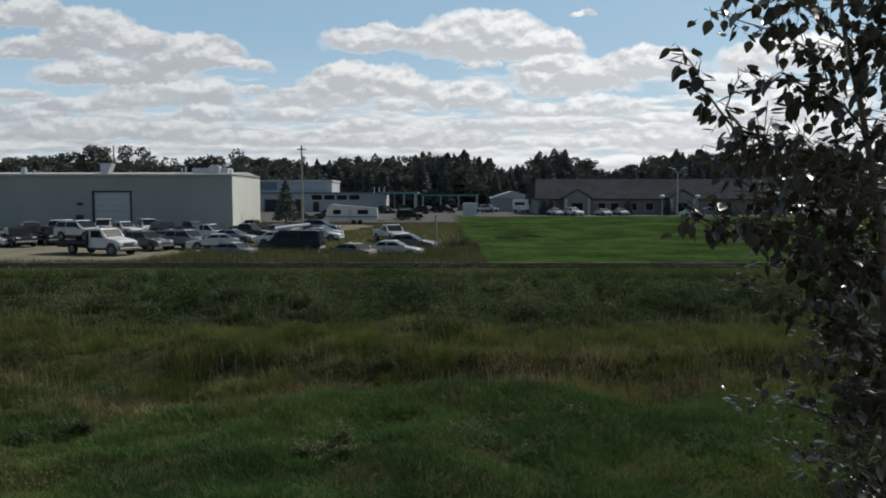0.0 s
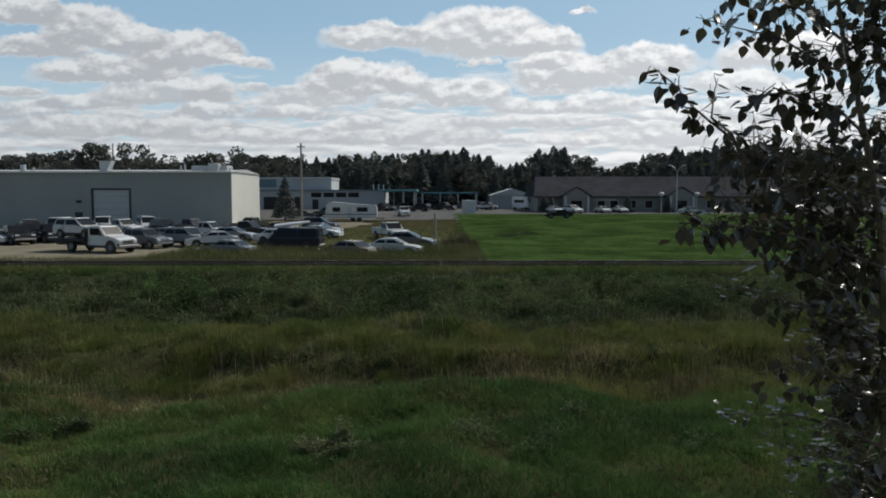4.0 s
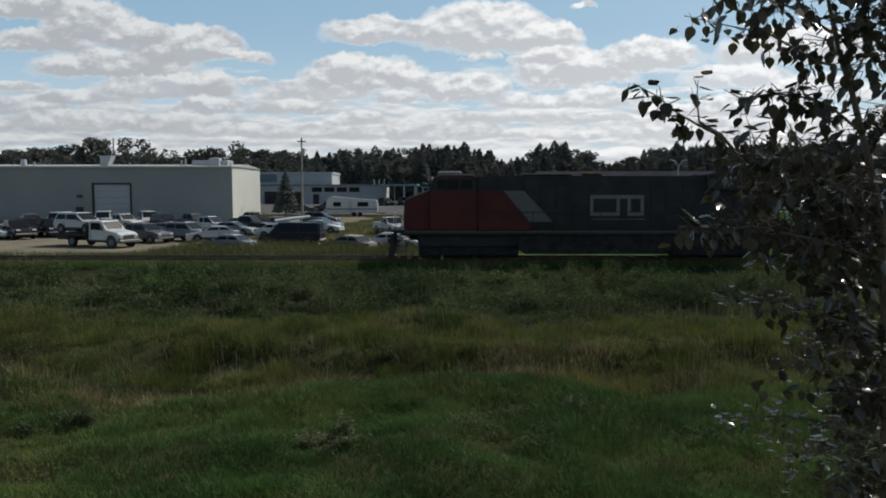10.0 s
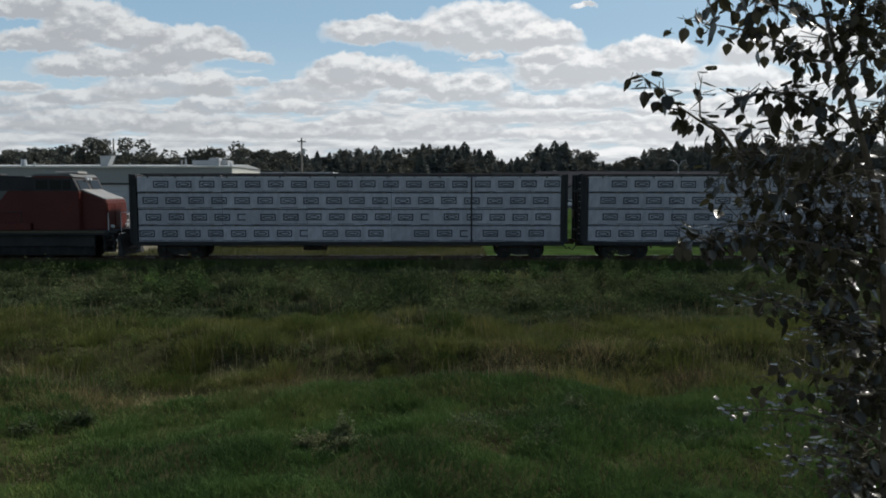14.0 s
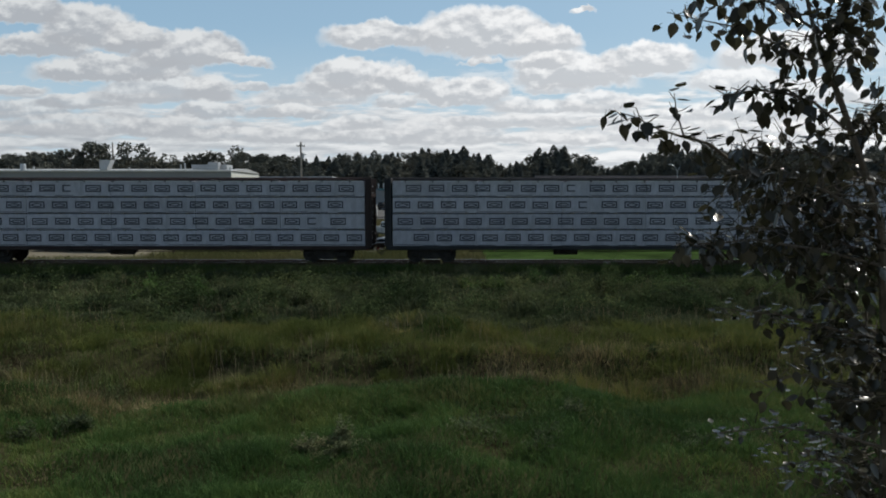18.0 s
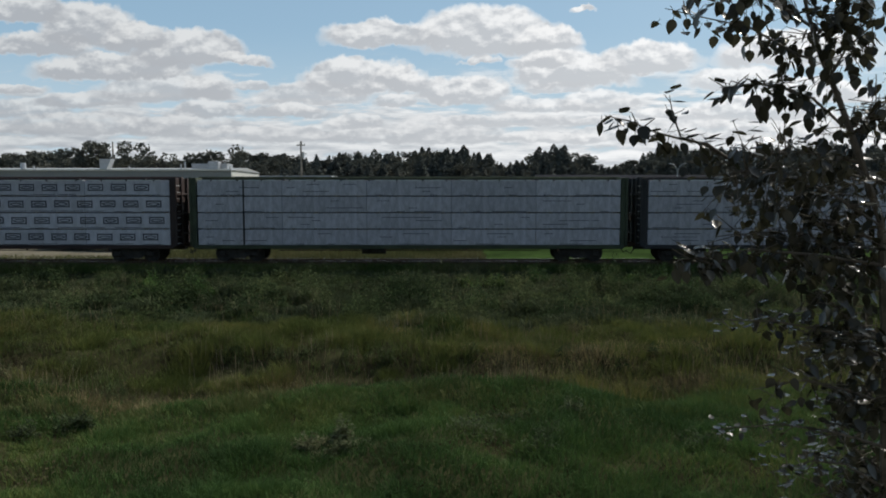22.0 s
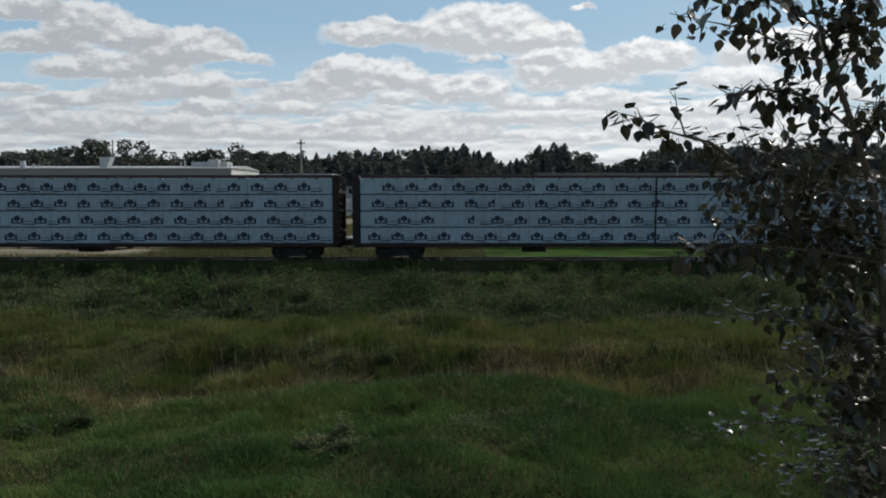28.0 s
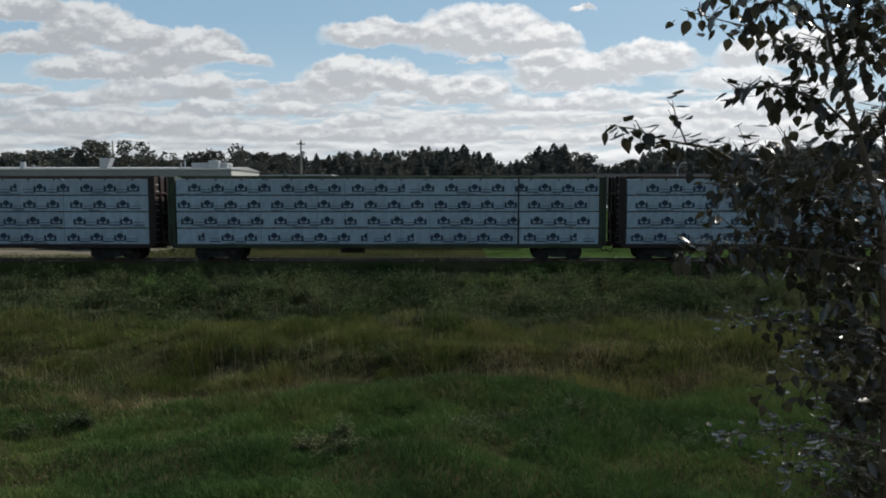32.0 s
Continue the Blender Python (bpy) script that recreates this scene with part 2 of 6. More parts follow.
M = dict(
    soil=mat("soil", (0.045, 0.038, 0.022), 0.95, var=0.5, scale=1.2, fine=14, bump=1.0, other=(0.05, 0.05, 0.024), spec=0.0),
    gravel=mat("gravel", (0.185, 0.168, 0.125), 0.95, var=0.25, scale=0.25, fine=9, bump=0.5, spec=0.0),
    asphalt=mat("asphalt", (0.12, 0.12, 0.115), 0.9, var=0.25, scale=0.2, fine=10, bump=0.3, spec=0.0),
    ballast=mat("ballast", (0.075, 0.07, 0.06), 0.95, var=0.4, scale=2, fine=25, bump=1.0, spec=0.0),
    lawn=mat("lawn", (0.029, 0.050, 0.017), 0.9, var=0.45, scale=0.16, fine=1.7, bump=0.5, other=(0.036, 0.062, 0.018), spec=0.0),
    dry=mat("dry_grass", (0.085, 0.078, 0.042), 0.95, var=0.35, scale=0.2, fine=4, bump=0.6, other=(0.075, 0.082, 0.035), spec=0.0),
    steel=mat("rail_steel", (0.42, 0.40, 0.38), 0.24, 0.9, var=0.3, scale=2, fine=30),
    rust=mat("rusty_steel", (0.10, 0.06, 0.04), 0.8, 0.2, var=0.4, scale=3, fine=30, bump=0.3),
    tie=mat("creosoted_wood", (0.07, 0.055, 0.045), 0.9, var=0.35, scale=3, fine=20, bump=0.4, per=0.3),
    black=mat("black_paint", (0.045, 0.045, 0.046), 0.65, spec=0.25, var=0.3, scale=1.0, fine=12, bump=0.05),
    grime=mat("grimy_iron", (0.045, 0.04, 0.037), 0.8, 0.1, var=0.5, scale=2.5, fine=18, bump=0.3),
    under=mat("shaded_sooty_iron", (0.044, 0.042, 0.040), 0.85, 0.0, var=0.4, scale=2.5, fine=18, bump=0.2, spec=0.1),
    emblem=mat("faded_emblem_paint", (0.23, 0.22, 0.195), 0.6, var=0.15, scale=1.2, fine=14),
    red=mat("red_paint", (0.118, 0.026, 0.021), 0.55, spec=0.3, var=0.2, scale=0.8, fine=14),
    grey=mat("light_grey_paint", (0.15, 0.148, 0.14), 0.5, var=0.2, scale=0.9, fine=14),
    silver=mat("weathered_silver_paint", (0.30, 0.29, 0.27), 0.5, 0.0, var=0.2, scale=1.5, fine=14),
    yellow=mat("yellow_strip", (0.12, 0.10, 0.05), 0.6, var=0.2),
    carbrown=mat("brown_car_paint", (0.040, 0.024, 0.021), 0.7, var=0.35, scale=1.2, fine=14, bump=0.1),
    cargreen=mat("dull_green_car_paint", (0.05, 0.065, 0.035), 0.7, var=0.35, scale=1.2, fine=14, bump=0.1),
    wrap=mat("white_lumber_wrap", (0.56, 0.545, 0.585), 0.42, var=0.17, scale=2.2, fine=8, bump=1.0, per=0.09, stretch=(1.6, 1, 0.5)),
    wrapplain=mat("plain_lumber_wrap", (0.48, 0.465, 0.50), 0.42, var=0.24, scale=2.6, fine=8, bump=1.0, per=0.10, stretch=(1.8, 1, 0.6)),
    wrapblue=mat("pale_blue_lumber_wrap", (0.47, 0.565, 0.625), 0.42, var=0.16, scale=2.2, fine=8, bump=1.0, per=0.08, stretch=(1.6, 1, 0.5)),
    ink=mat("dark_print", (0.045, 0.05, 0.07), 0.5, var=0.2),
    bluink=mat("navy_print", (0.02, 0.05, 0.09), 0.5, var=0.2),
    lath=mat("sawn_lath", (0.36, 0.27, 0.16), 0.8, var=0.3, scale=4, fine=40),
    tyre=mat("tyre_rubber", (0.02, 0.02, 0.02), 0.9, var=0.3),
    rim=mat("wheel_rim", (0.17, 0.17, 0.175), 0.5, 0.5, var=0.2),
    lens=mat("lamp_lens", (0.75, 0.77, 0.78), 0.1, var=0.05),
    redlens=mat("red_lens", (0.14, 0.018, 0.018), 0.2, var=0.1),
    trim=mat("dark_trim", (0.03, 0.03, 0.032), 0.6, var=0.2),
    # warehouse sides: grey darkened for shade, cream lightened for sun, in the colour itself
    metalwall=mat("shaded_grey_metal", (0.31, 0.335, 0.33), 0.55, 0.1, var=0.08, scale=0.15, fine=3),
    cream=mat("sunlit_cream_metal", (0.66, 0.66, 0.60), 0.55, 0.1, var=0.06, scale=0.15, fine=3),
    whitewall=mat("white_siding", (0.47, 0.48, 0.485), 0.7, var=0.08, scale=0.2, fine=4),
    blueband=mat("blue_fascia", (0.16, 0.22, 0.25), 0.6, var=0.12),
    teal=mat("teal_fascia", (0.10, 0.27, 0.30), 0.6, var=0.12),
    beige=mat("beige_siding", (0.24, 0.235, 0.22), 0.8, var=0.12, scale=0.3, fine=5),
    roofdark=mat("dark_shingle_roof", (0.055, 0.056, 0.062), 0.9, spec=0.0, var=0.2, scale=0.4, fine=5, bump=0.4),
    roofgrey=mat("grey_roof_sheet", (0.40, 0.41, 0.41), 0.6, var=0.12),
    doorwhite=mat("white_door_panel", (0.46, 0.49, 0.51), 0.5, var=0.06),
    galv=mat("galvanised_sheet", (0.50, 0.51, 0.52), 0.45, 0.6, var=0.15),
    pole=mat("weathered_pole_wood", (0.30, 0.27, 0.23), 0.9, var=0.25, scale=2, fine=20, bump=0.3),
    glass=glass_mat("dark_window_glass"),
    bark=mat("poplar_bark", (0.13, 0.115, 0.09), 0.9, var=0.35, scale=8, fine=60, bump=0.5),
    trunk=mat("conifer_bark", (0.07, 0.055, 0.045), 0.95, var=0.3),
    # needles and broad leaves are paled and greyed: distance haze put into their colour
    needle=plant_mat("hazy_conifer_needles", [(0.126, 0.138, 0.130), (0.144, 0.156, 0.138), (0.162, 0.168, 0.144)], 0.9, 0.10, 0.02, 0.0),
    broad=plant_mat("hazy_broad_leaves", [(0.121, 0.129, 0.113), (0.138, 0.144, 0.121), (0.155, 0.155, 0.127)], 0.9, 0.12, 0.05, 0.0),
    leaf=plant_mat("poplar_leaf", [(0.042, 0.042, 0.028), (0.052, 0.052, 0.033), (0.072, 0.070, 0.042)], 0.26, 0.20, 2.0, 0.55),
    grassA=plant_mat("lush_grass", [(0.041, 0.083, 0.026), (0.080, 0.149, 0.042), (0.165, 0.196, 0.058)], 0.6, 0.3, 0.22, 0.06, 0.35),
    mown=plant_mat("mown_grass", [(0.024, 0.044, 0.014), (0.033, 0.056, 0.018), (0.050, 0.064, 0.026)], 0.8, 0.1, 0.10, 0.0, 0.4),
    grassB=plant_mat("mixed_meadow_grass", [(0.056, 0.096, 0.027), (0.106, 0.140, 0.042), (0.167, 0.163, 0.075)], 0.65, 0.3, 0.2, 0.06, 0.5),
    weed=plant_mat("tall_weeds", [(0.050, 0.065, 0.034), (0.096, 0.121, 0.060), (0.176, 0.178, 0.095)], 0.65, 0.25, 0.25, 0.06, 0.4),
    bank=plant_mat("yellow_green_bank_grass", [(0.084, 0.112, 0.030), (0.133, 0.153, 0.045), (0.201, 0.185, 0.065)], 0.65, 0.35, 0.25, 0.04, 0.5),
    brown=plant_mat("brown_withered_weeds", [(0.066, 0.061, 0.036), (0.099, 0.083, 0.048), (0.143, 0.121, 0.072)], 0.8, 0.2, 0.4, 0.03, 0.5),
    dull=plant_mat("dull_verge_grass", [(0.105, 0.118, 0.05), (0.14, 0.142, 0.062), (0.18, 0.168, 0.085)], 0.8, 0.15, 0.15, 0.0, 0.5),
    leafweed=plant_mat("leafy_weeds", [(0.037, 0.059, 0.027), (0.085, 0.116, 0.050), (0.181, 0.198, 0.090)], 0.8, 0.3, 0.16, 0.0, 0.4),
    paleweed=plant_mat("pale_ditch_weeds", [(0.075, 0.078, 0.040), (0.10, 0.10, 0.052), (0.15, 0.135, 0.08)], 0.8, 0.2, 0.5, 0.0, 0.4),
    straw=plant_mat("dry_straw", [(0.20, 0.16, 0.08), (0.27, 0.22, 0.11), (0.33, 0.28, 0.15)], 0.8, 0.25, 0.5, 0.05),
    seed=plant_mat("grass_seed_heads", [(0.20, 0.15, 0.09), (0.26, 0.21, 0.12), (0.30, 0.26, 0.17)], 0.8, 0.2, 0.5),
    shrub=plant_mat("shrub_twigs", [(0.11, 0.09, 0.06), (0.13, 0.11, 0.07), (0.10, 0.11, 0.05)], 0.85, 0.15, 0.6),
)
PAINT = {k: mat(k + "_car_paint", c, 0.14, 0.0, var=0.05, scale=1, fine=6) for k, c in dict(
    white=(0.62, 0.63, 0.63), silver=(0.26, 0.275, 0.29), slate=(0.11, 0.12, 0.14), darkgrey=(0.10, 0.105, 0.11), black=(0.02, 0.02, 0.022), navy=(0.018, 0.024, 0.042),
    tan=(0.22, 0.20, 0.15), blue=(0.06, 0.12, 0.22), green=(0.04, 0.07, 0.05), red=(0.25, 0.03, 0.03), paleblue=(0.45, 0.5, 0.54)).items()}


# ---- building helpers ----
def mesh(name, bm, material):
    me = bpy.data.meshes.new(name)
    bm.normal_update()
    bm.to_mesh(me)
    bm.free()
    for m in material if isinstance(material, (list, tuple)) else [material]:
        me.materials.append(m)
    return me


def part(name, bm, material, parent=None, label="", at=None):
    ob = new(name, mesh(name, bm, material) if isinstance(bm, bmesh.types.BMesh) else bm)
    if parent is not None:
        ob.parent = parent
    if at is not None:
        ob.matrix_basis = at
    if label:
        tagged(ob, label)
    return ob


def thing(name, at, label, category, group="", kind=""):
    ob = new(name)
    ob.empty_display_size = 0.3
    ob.matrix_basis = at
    return tagged(ob, label, category, group, kind)


def box(x0, x1, y0, y1, z0, z1, bevel=0.0, bm=None):
    own = bmesh.new()
    bmesh.ops.create_cube(own, size=1.0)
    for v in own.verts:
        v.co = ((x0 + x1) / 2 + v.co.x * (x1 - x0), (y0 + y1) / 2 + v.co.y * (y1 - y0), (z0 + z1) / 2 + v.co.z * (z1 - z0))
    if bevel:
        bmesh.ops.bevel(own, geom=own.edges[:], offset=bevel, segments=1, affect="EDGES")
    return own if bm is None else join(bm, own)


def join(bm, other):
    me = bpy.data.meshes.new("tmp")
    other.to_mesh(me)
    other.free()
    bm.from_mesh(me)
    bpy.data.meshes.remove(me)
    return bm


def moved(bm, m):
    bmesh.ops.transform(bm, matrix=m, verts=bm.verts)
    return bm


def rod(a, b, r, seg=8, r2=None, bm=None):
    """A round bar from a to b."""
    a, b = Vector(a), Vector(b)
    own = bmesh.new()
    bmesh.ops.create_cone(own, cap_ends=True, segments=seg, radius1=r, radius2=r if r2 is None else r2, depth=(b - a).length)
    moved(own, Matrix.Translation((a + b) / 2) @ (b - a).to_track_quat("Z", "Y").to_matrix().to_4x4())
    return own if bm is None else join(bm, own)


def prism(profile, y0, y1, bevel=0.0, taper=None, bm=None):
    """An outline in x and z, drawn out along y. taper(z): how far each side draws in."""
    own = bmesh.new()
    t = taper or (lambda z: 0.0)
    a = [own.verts.new((x, y0 + t(z), z)) for x, z in profile]
    b = [own.verts.new((x, y1 - t(z), z)) for x, z in profile]
    n = len(profile)
    own.faces.new(a)
    own.faces.new(b[::-1])
    for i in range(n):
        own.faces.new((a[i], b[i], b[(i + 1) % n], a[(i + 1) % n]))
    bmesh.ops.recalc_face_normals(own, faces=own.faces)
    if bevel:
        bmesh.ops.bevel(own, geom=own.edges[:], offset=bevel, segments=2, affect="EDGES")
    return own if bm is None else join(bm, own)


def raw_mesh(name, verts, faces_n, loops, material):
    """A mesh straight from arrays: corner numbers per face, and all corners in a row."""
    me = bpy.data.meshes.new(name)
    me.vertices.add(len(verts))
    me.vertices.foreach_set("co", np.asarray(verts, np.float32).ravel())
    me.loops.add(len(loops))
    me.loops.foreach_set("vertex_index", np.asarray(loops, np.int32))
    me.polygons.add(len(faces_n))
    starts = np.concatenate([[0], np.cumsum(faces_n)[:-1]])
    me.polygons.foreach_set("loop_start", starts.astype(np.int32))
    me.polygons.foreach_set("loop_total", np.asarray(faces_n, np.int32))
    me.update(calc_edges=True)
    me.materials.append(material)
    return me

# ---- ground ----
PROFILE_Y = (-400, 0, 10, 17, 19.2, 20.2, 22.4, 23.6, 28, 30, 36, 38.6, 39.6, 43.2, 45, 47, 100, 112, 140, 200, 270, 3500)
PROFILE_Z = (-1.7, -1.7, -1.6, -1.45, -1.55, -1.95, -1.95, -1.40, -1.35, -1.35, -0.8, -0.45, -0.40, -0.40, -0.8, -0.95, -0.9, -0.6, 0.0, 0.5, 0.8, 0.8)


def lumps(x, y, size, seed):
    """Smooth random lumps between 0 and 1, about size metres across."""
    grid = np.random.default_rng(seed).uniform(0, 1, (128, 128))
    u, v = np.asarray(x, float) / size + 64.0, np.asarray(y, float) / size + 20.0
    i, j = np.floor(u).astype(int), np.floor(v).astype(int)
    f, g = u - i, v - j
    f, g = f * f * (3 - 2 * f), g * g * (3 - 2 * g)
    q = lambda a, b: grid[a % 128, b % 128]
    return (q(i, j) * (1 - f) + q(i + 1, j) * f) * (1 - g) + (q(i, j + 1) * (1 - f) + q(i + 1, j + 1) * f) * g


def ground_z(x, y):
    z = np.interp(y, PROFILE_Y, PROFILE_Z)
    x, y = np.asarray(x, float), np.asarray(y, float)
    near = np.clip((38.0 - y) / 6, 0, 1) * np.clip((y + 5) / 10, 0, 1)
    bumps = 0.60 * (lumps(x, y, 2.8, 1) - 0.5) + 0.34 * (lumps(x, y, 1.2, 2) - 0.5)
    return z + near * bumps


def sheet(name, xs, ys, material, lift=0.0, keep=None):
    gx, gy = np.meshgrid(xs, ys)
    v = np.stack([gx, gy, ground_z(gx, gy) + lift], -1).reshape(-1, 3)
    w = len(xs)
    i = (np.arange(len(ys) - 1)[:, None] * w + np.arange(w - 1)[None, :]).ravel()
    if keep is not None:
        c = (v[i] + v[i + w + 1]) / 2
        i = i[keep(c[:, 0], c[:, 1])]
    loops = np.stack([i, i + 1, i + w + 1, i + w], -1).ravel()
    return new(name, raw_mesh(name, v, np.full(len(i), 4), loops, material))


far = [-3000, -1200, -600, -350, -220, -150, -110, -80, -60]
tagged(sheet("ground", np.array(far + list(np.arange(-50, 50.1, 0.5)) + [-a for a in far[::-1]]),
             np.array(list(np.arange(-60, 5, 8.0)) + list(np.arange(5, 48, 0.4)) + list(np.arange(48, 150, 2.5)) + [160, 180, 200, 230, 270, 350, 500, 800, 1400, 3400]),
             M["soil"]), "grassy uneven ground with a shallow ditch", "ground", kind="structure")


def ragged(x0, x1, y0, y1, amount):
    def keep(x, y):
        w = amount * (np.sin(x * 0.7 + 1.1 * np.sin(y * 0.9)) + np.sin(x * 0.31 + y * 0.53) + 0.5 * np.sin(2.3 * x + 1.9 * y))
        return (x > x0 + w) & (x < x1 - w) & (y > y0 + w) & (y < y1 - w)
    return keep


tagged(sheet("gravel_lot", np.arange(-120, -4, 0.8), np.arange(50, 118, 0.8), M["gravel"], 0.03, ragged(-119, -12, 53, 117, 0.8)),
       "pale packed gravel vehicle yard", "yard", kind="structure")
tagged(sheet("road", np.arange(-140, 160, 1.5), np.arange(98, 230, 1.5), M["asphalt"], 0.05, ragged(-139, 158, 121, 228, 0.5)),
       "worn grey asphalt road and parking area", "road", kind="structure")
tagged(sheet("lawn", np.arange(-2, 130, 0.8), np.arange(44, 145, 0.8), M["lawn"], 0.08, ragged(2.2, 129, 46.5, 140, 0.35)),
       "mown bright green field beyond the track", "lawn", kind="structure")
tagged(sheet("dry_verge", np.arange(-40, 8, 0.8), np.arange(45, 108, 0.8), M["dry"], 0.06, ragged(-19, 2.6, 47, 101, 0.8)),
       "yellowish dry unmown verge among old cars", "verge", kind="structure")
tagged(sheet("track_bed", np.arange(-170, 170, 1.0), np.array([40.1, 40.5, 41.5, 42.6, 43.0]), M["ballast"], 0.14),
       "dark weathered stone ballast under the rails", "track bed", kind="structure")

# rails on wooden ties; gauge 1.435
RAIL_NEAR, TRACK = 40.80, 41.55
bm = box(0, 23.9, -0.009, 0.009, -0.145, -0.044)
box(0, 23.9, -0.07, 0.07, -0.17, -0.144, 0, bm)
box(0, 23.9, -0.037, 0.037, -0.045, -0.006, 0.006, bm)
rail_mesh = mesh("rail_length", bm, M["rust"])
head_mesh = mesh("worn_head", box(0, 23.9, -0.030, 0.030, -0.0065, 0.0), M["steel"])
for side in (-0.7525, 0.7525):
    rail = thing("rail", pose(-168, TRACK + side, 0), "long rusty steel rail with a shiny worn head", "rail", "rails of the track")
    for k in range(14):
        length = part("rail_length", rail_mesh, None, rail, at=pose(k * 24, 0, 0))
        part("worn_head", head_mesh, None, length, "bright worn running surface")
tie_mesh = mesh("tie", box(-0.11, 0.11, TRACK - 1.3, TRACK + 1.3, -0.34, -0.175, 0.01), M["tie"])
for i in range(150):
    tie = part("tie", tie_mesh, None, None, at=pose(-41 + i * 0.55, 0, 0))
    tagged(tie, "dark creosoted wooden railway tie", "railway tie", "ties of the track")


def blades(name, x, y, h, w, lean, material, label, kind="stuff", out=None):
    """Grass: one bent, tapering blade at each place."""
    n = len(x)
    rng = np.random.default_rng(len(name) * 7 + n % 97)
    a = rng.uniform(0, 2 * np.pi, n)
    side = np.stack([np.cos(a), np.sin(a), np.zeros(n)], -1) * (w * rng.uniform(0.6, 1.3, n))[:, None] / 2
    b = rng.uniform(0, 2 * np.pi, n)
    l = lean * h * rng.uniform(0.2, 1.3, n)
    if out is not None:
        b = out + rng.normal(0, 0.5, n)
    bend = np.stack([np.cos(b) * l, np.sin(b) * l, np.zeros(n)], -1)
    base = np.stack([x, y, ground_z(x, y) - 0.02], -1)
    up = np.stack([np.zeros(n), np.zeros(n), h], -1)
    mid = base + up * 0.55 + bend * 0.3
    tip = base + up * (1 - 0.25 * np.minimum(1, l / h)[:, None]) + bend
    v = np.stack([base - side, base + side, mid + side * 0.8, mid - side * 0.8, tip], 1).reshape(-1, 3)
    o = np.arange(n)[:, None] * 5
    loops = (o + np.array([0, 1, 2, 3, 3, 2, 4])).ravel()
    return tagged(new(name, raw_mesh(name, v, np.tile([4, 3], n), loops, material)), label, "grass", kind=kind)


def meadow(rng, n, y0, y1, spread=0.68, power=1.0):
    """Places over the part of the meadow that opens out ahead."""
    y = y0 + (y1 - y0) * rng.uniform(0, 1, n) ** power
    return rng.uniform(-1, 1, n) * (spread * y + 1.0), y


rng = np.random.default_rng(3)
x, y = meadow(rng, 150000, 9.0, 20.5)
tall = lumps(x, y, 1.3, 5) * 0.6 + lumps(x, y, 0.45, 6) * 0.4
keep = rng.uniform(0, 1, len(x)) < (0.45 + 0.6 * tall) * (1 - 0.9 * np.exp(-((x + 8.5) / 1.7) ** 2 - ((y - 14.0) / 1.2) ** 2))
x, y, tall = x[keep], y[keep], tall[keep]
blades("lush_grass", x, y, 0.10 + 0.34 * tall ** 1.5 * rng.uniform(0.5, 1.2, len(x)) + 0.06 * rng.uniform(0, 1, len(x)), np.full(len(x), 0.013), 0.9, M["grassA"],
       "lush green grass bent by wind near the ditch")
x, y = meadow(rng, 120000, 17.5, 30.0)
clump = lumps(x, y, 1.7, 7) * 0.65 + lumps(x, y, 0.5, 8) * 0.35
keep = rng.uniform(0, 1, len(x)) < np.clip(1.9 * (clump - 0.22), 0.30, 1) * np.interp(y, (17.5, 20, 24, 25.5), (1.0, 0.40, 0.45, 1.0))
x, y, clump = x[keep], y[keep], clump[keep]
blades("meadow_grass", x, y, 0.12 + 0.75 * np.clip(clump - 0.25, 0, 1) * rng.uniform(0.5, 1.1, len(x)), np.full(len(x), 0.018), 0.8, M["grassB"],
       "tall yellow-green meadow grass in clumps")
x, y = meadow(rng, 60000, 16.5, 30.5)
keep = rng.uniform(0, 1, len(x)) < np.interp(y, (18.5, 20, 24, 25.5), (1.0, 0.35, 0.35, 1.0))
x, y = x[keep], y[keep]
blades("undergrowth", x, y, rng.uniform(0.07, 0.24, len(x)), np.full(len(x), 0.026), 1.0, M["grassB"], "short matted undergrowth of the meadow")
x, y = meadow(rng, 14000, 19.0, 25.0)
keep = lumps(x, y, 1.3, 31) > 0.52
x, y = x[keep], y[keep]
blades("withered_weeds", x, y, rng.uniform(0.15, 0.55, len(x)), np.full(len(x), 0.022), 0.7, M["brown"], "brown withered weeds in the ditch")
x, y = meadow(rng, 110000, 27.5, 39.6)
hump = lumps(x, y, 1.6, 9) * 0.6 + lumps(x, y, 0.6, 10) * 0.4
keep = rng.uniform(0, 1, len(x)) < 0.2 + 1.1 * hump
x, y, hump = x[keep], y[keep], hump[keep]
low = np.interp(y, (28, 36, 39.6), (0.75, 0.7, 0.28))
blades("embankment_weeds", x, y, low * (0.18 + 1.0 * np.clip(hump - 0.2, 0, 1) * rng.uniform(0.4, 1.1, len(x))), np.full(len(x), 0.045), 1.0, M["weed"],
       "dense dark weeds on the railway embankment")


def tussocks(name, count, y0, y1, per, size, height, width, material, label, seed):
    """Rounded mounds of grass leaning outwards, scattered unevenly."""
    r = np.random.default_rng(seed)
    cx, cy = meadow(r, count, y0, y1, 0.66)
    s = size * r.uniform(0.55, 1.3, count)
    hh = height * r.uniform(0.6, 1.25, count)
    k = np.repeat(np.arange(count), per)
    a, u = r.uniform(0, 2 * np.pi, len(k)), r.uniform(0, 1, len(k)) ** 0.6
    x, y = cx[k] + s[k] * u * np.cos(a), cy[k] + 0.8 * s[k] * u * np.sin(a)
    blades(name, x, y, hh[k] * (1.0 - 0.62 * u * u) * r.uniform(0.6, 1.05, len(k)), np.full(len(k), width), 0.75, material, label, out=a)


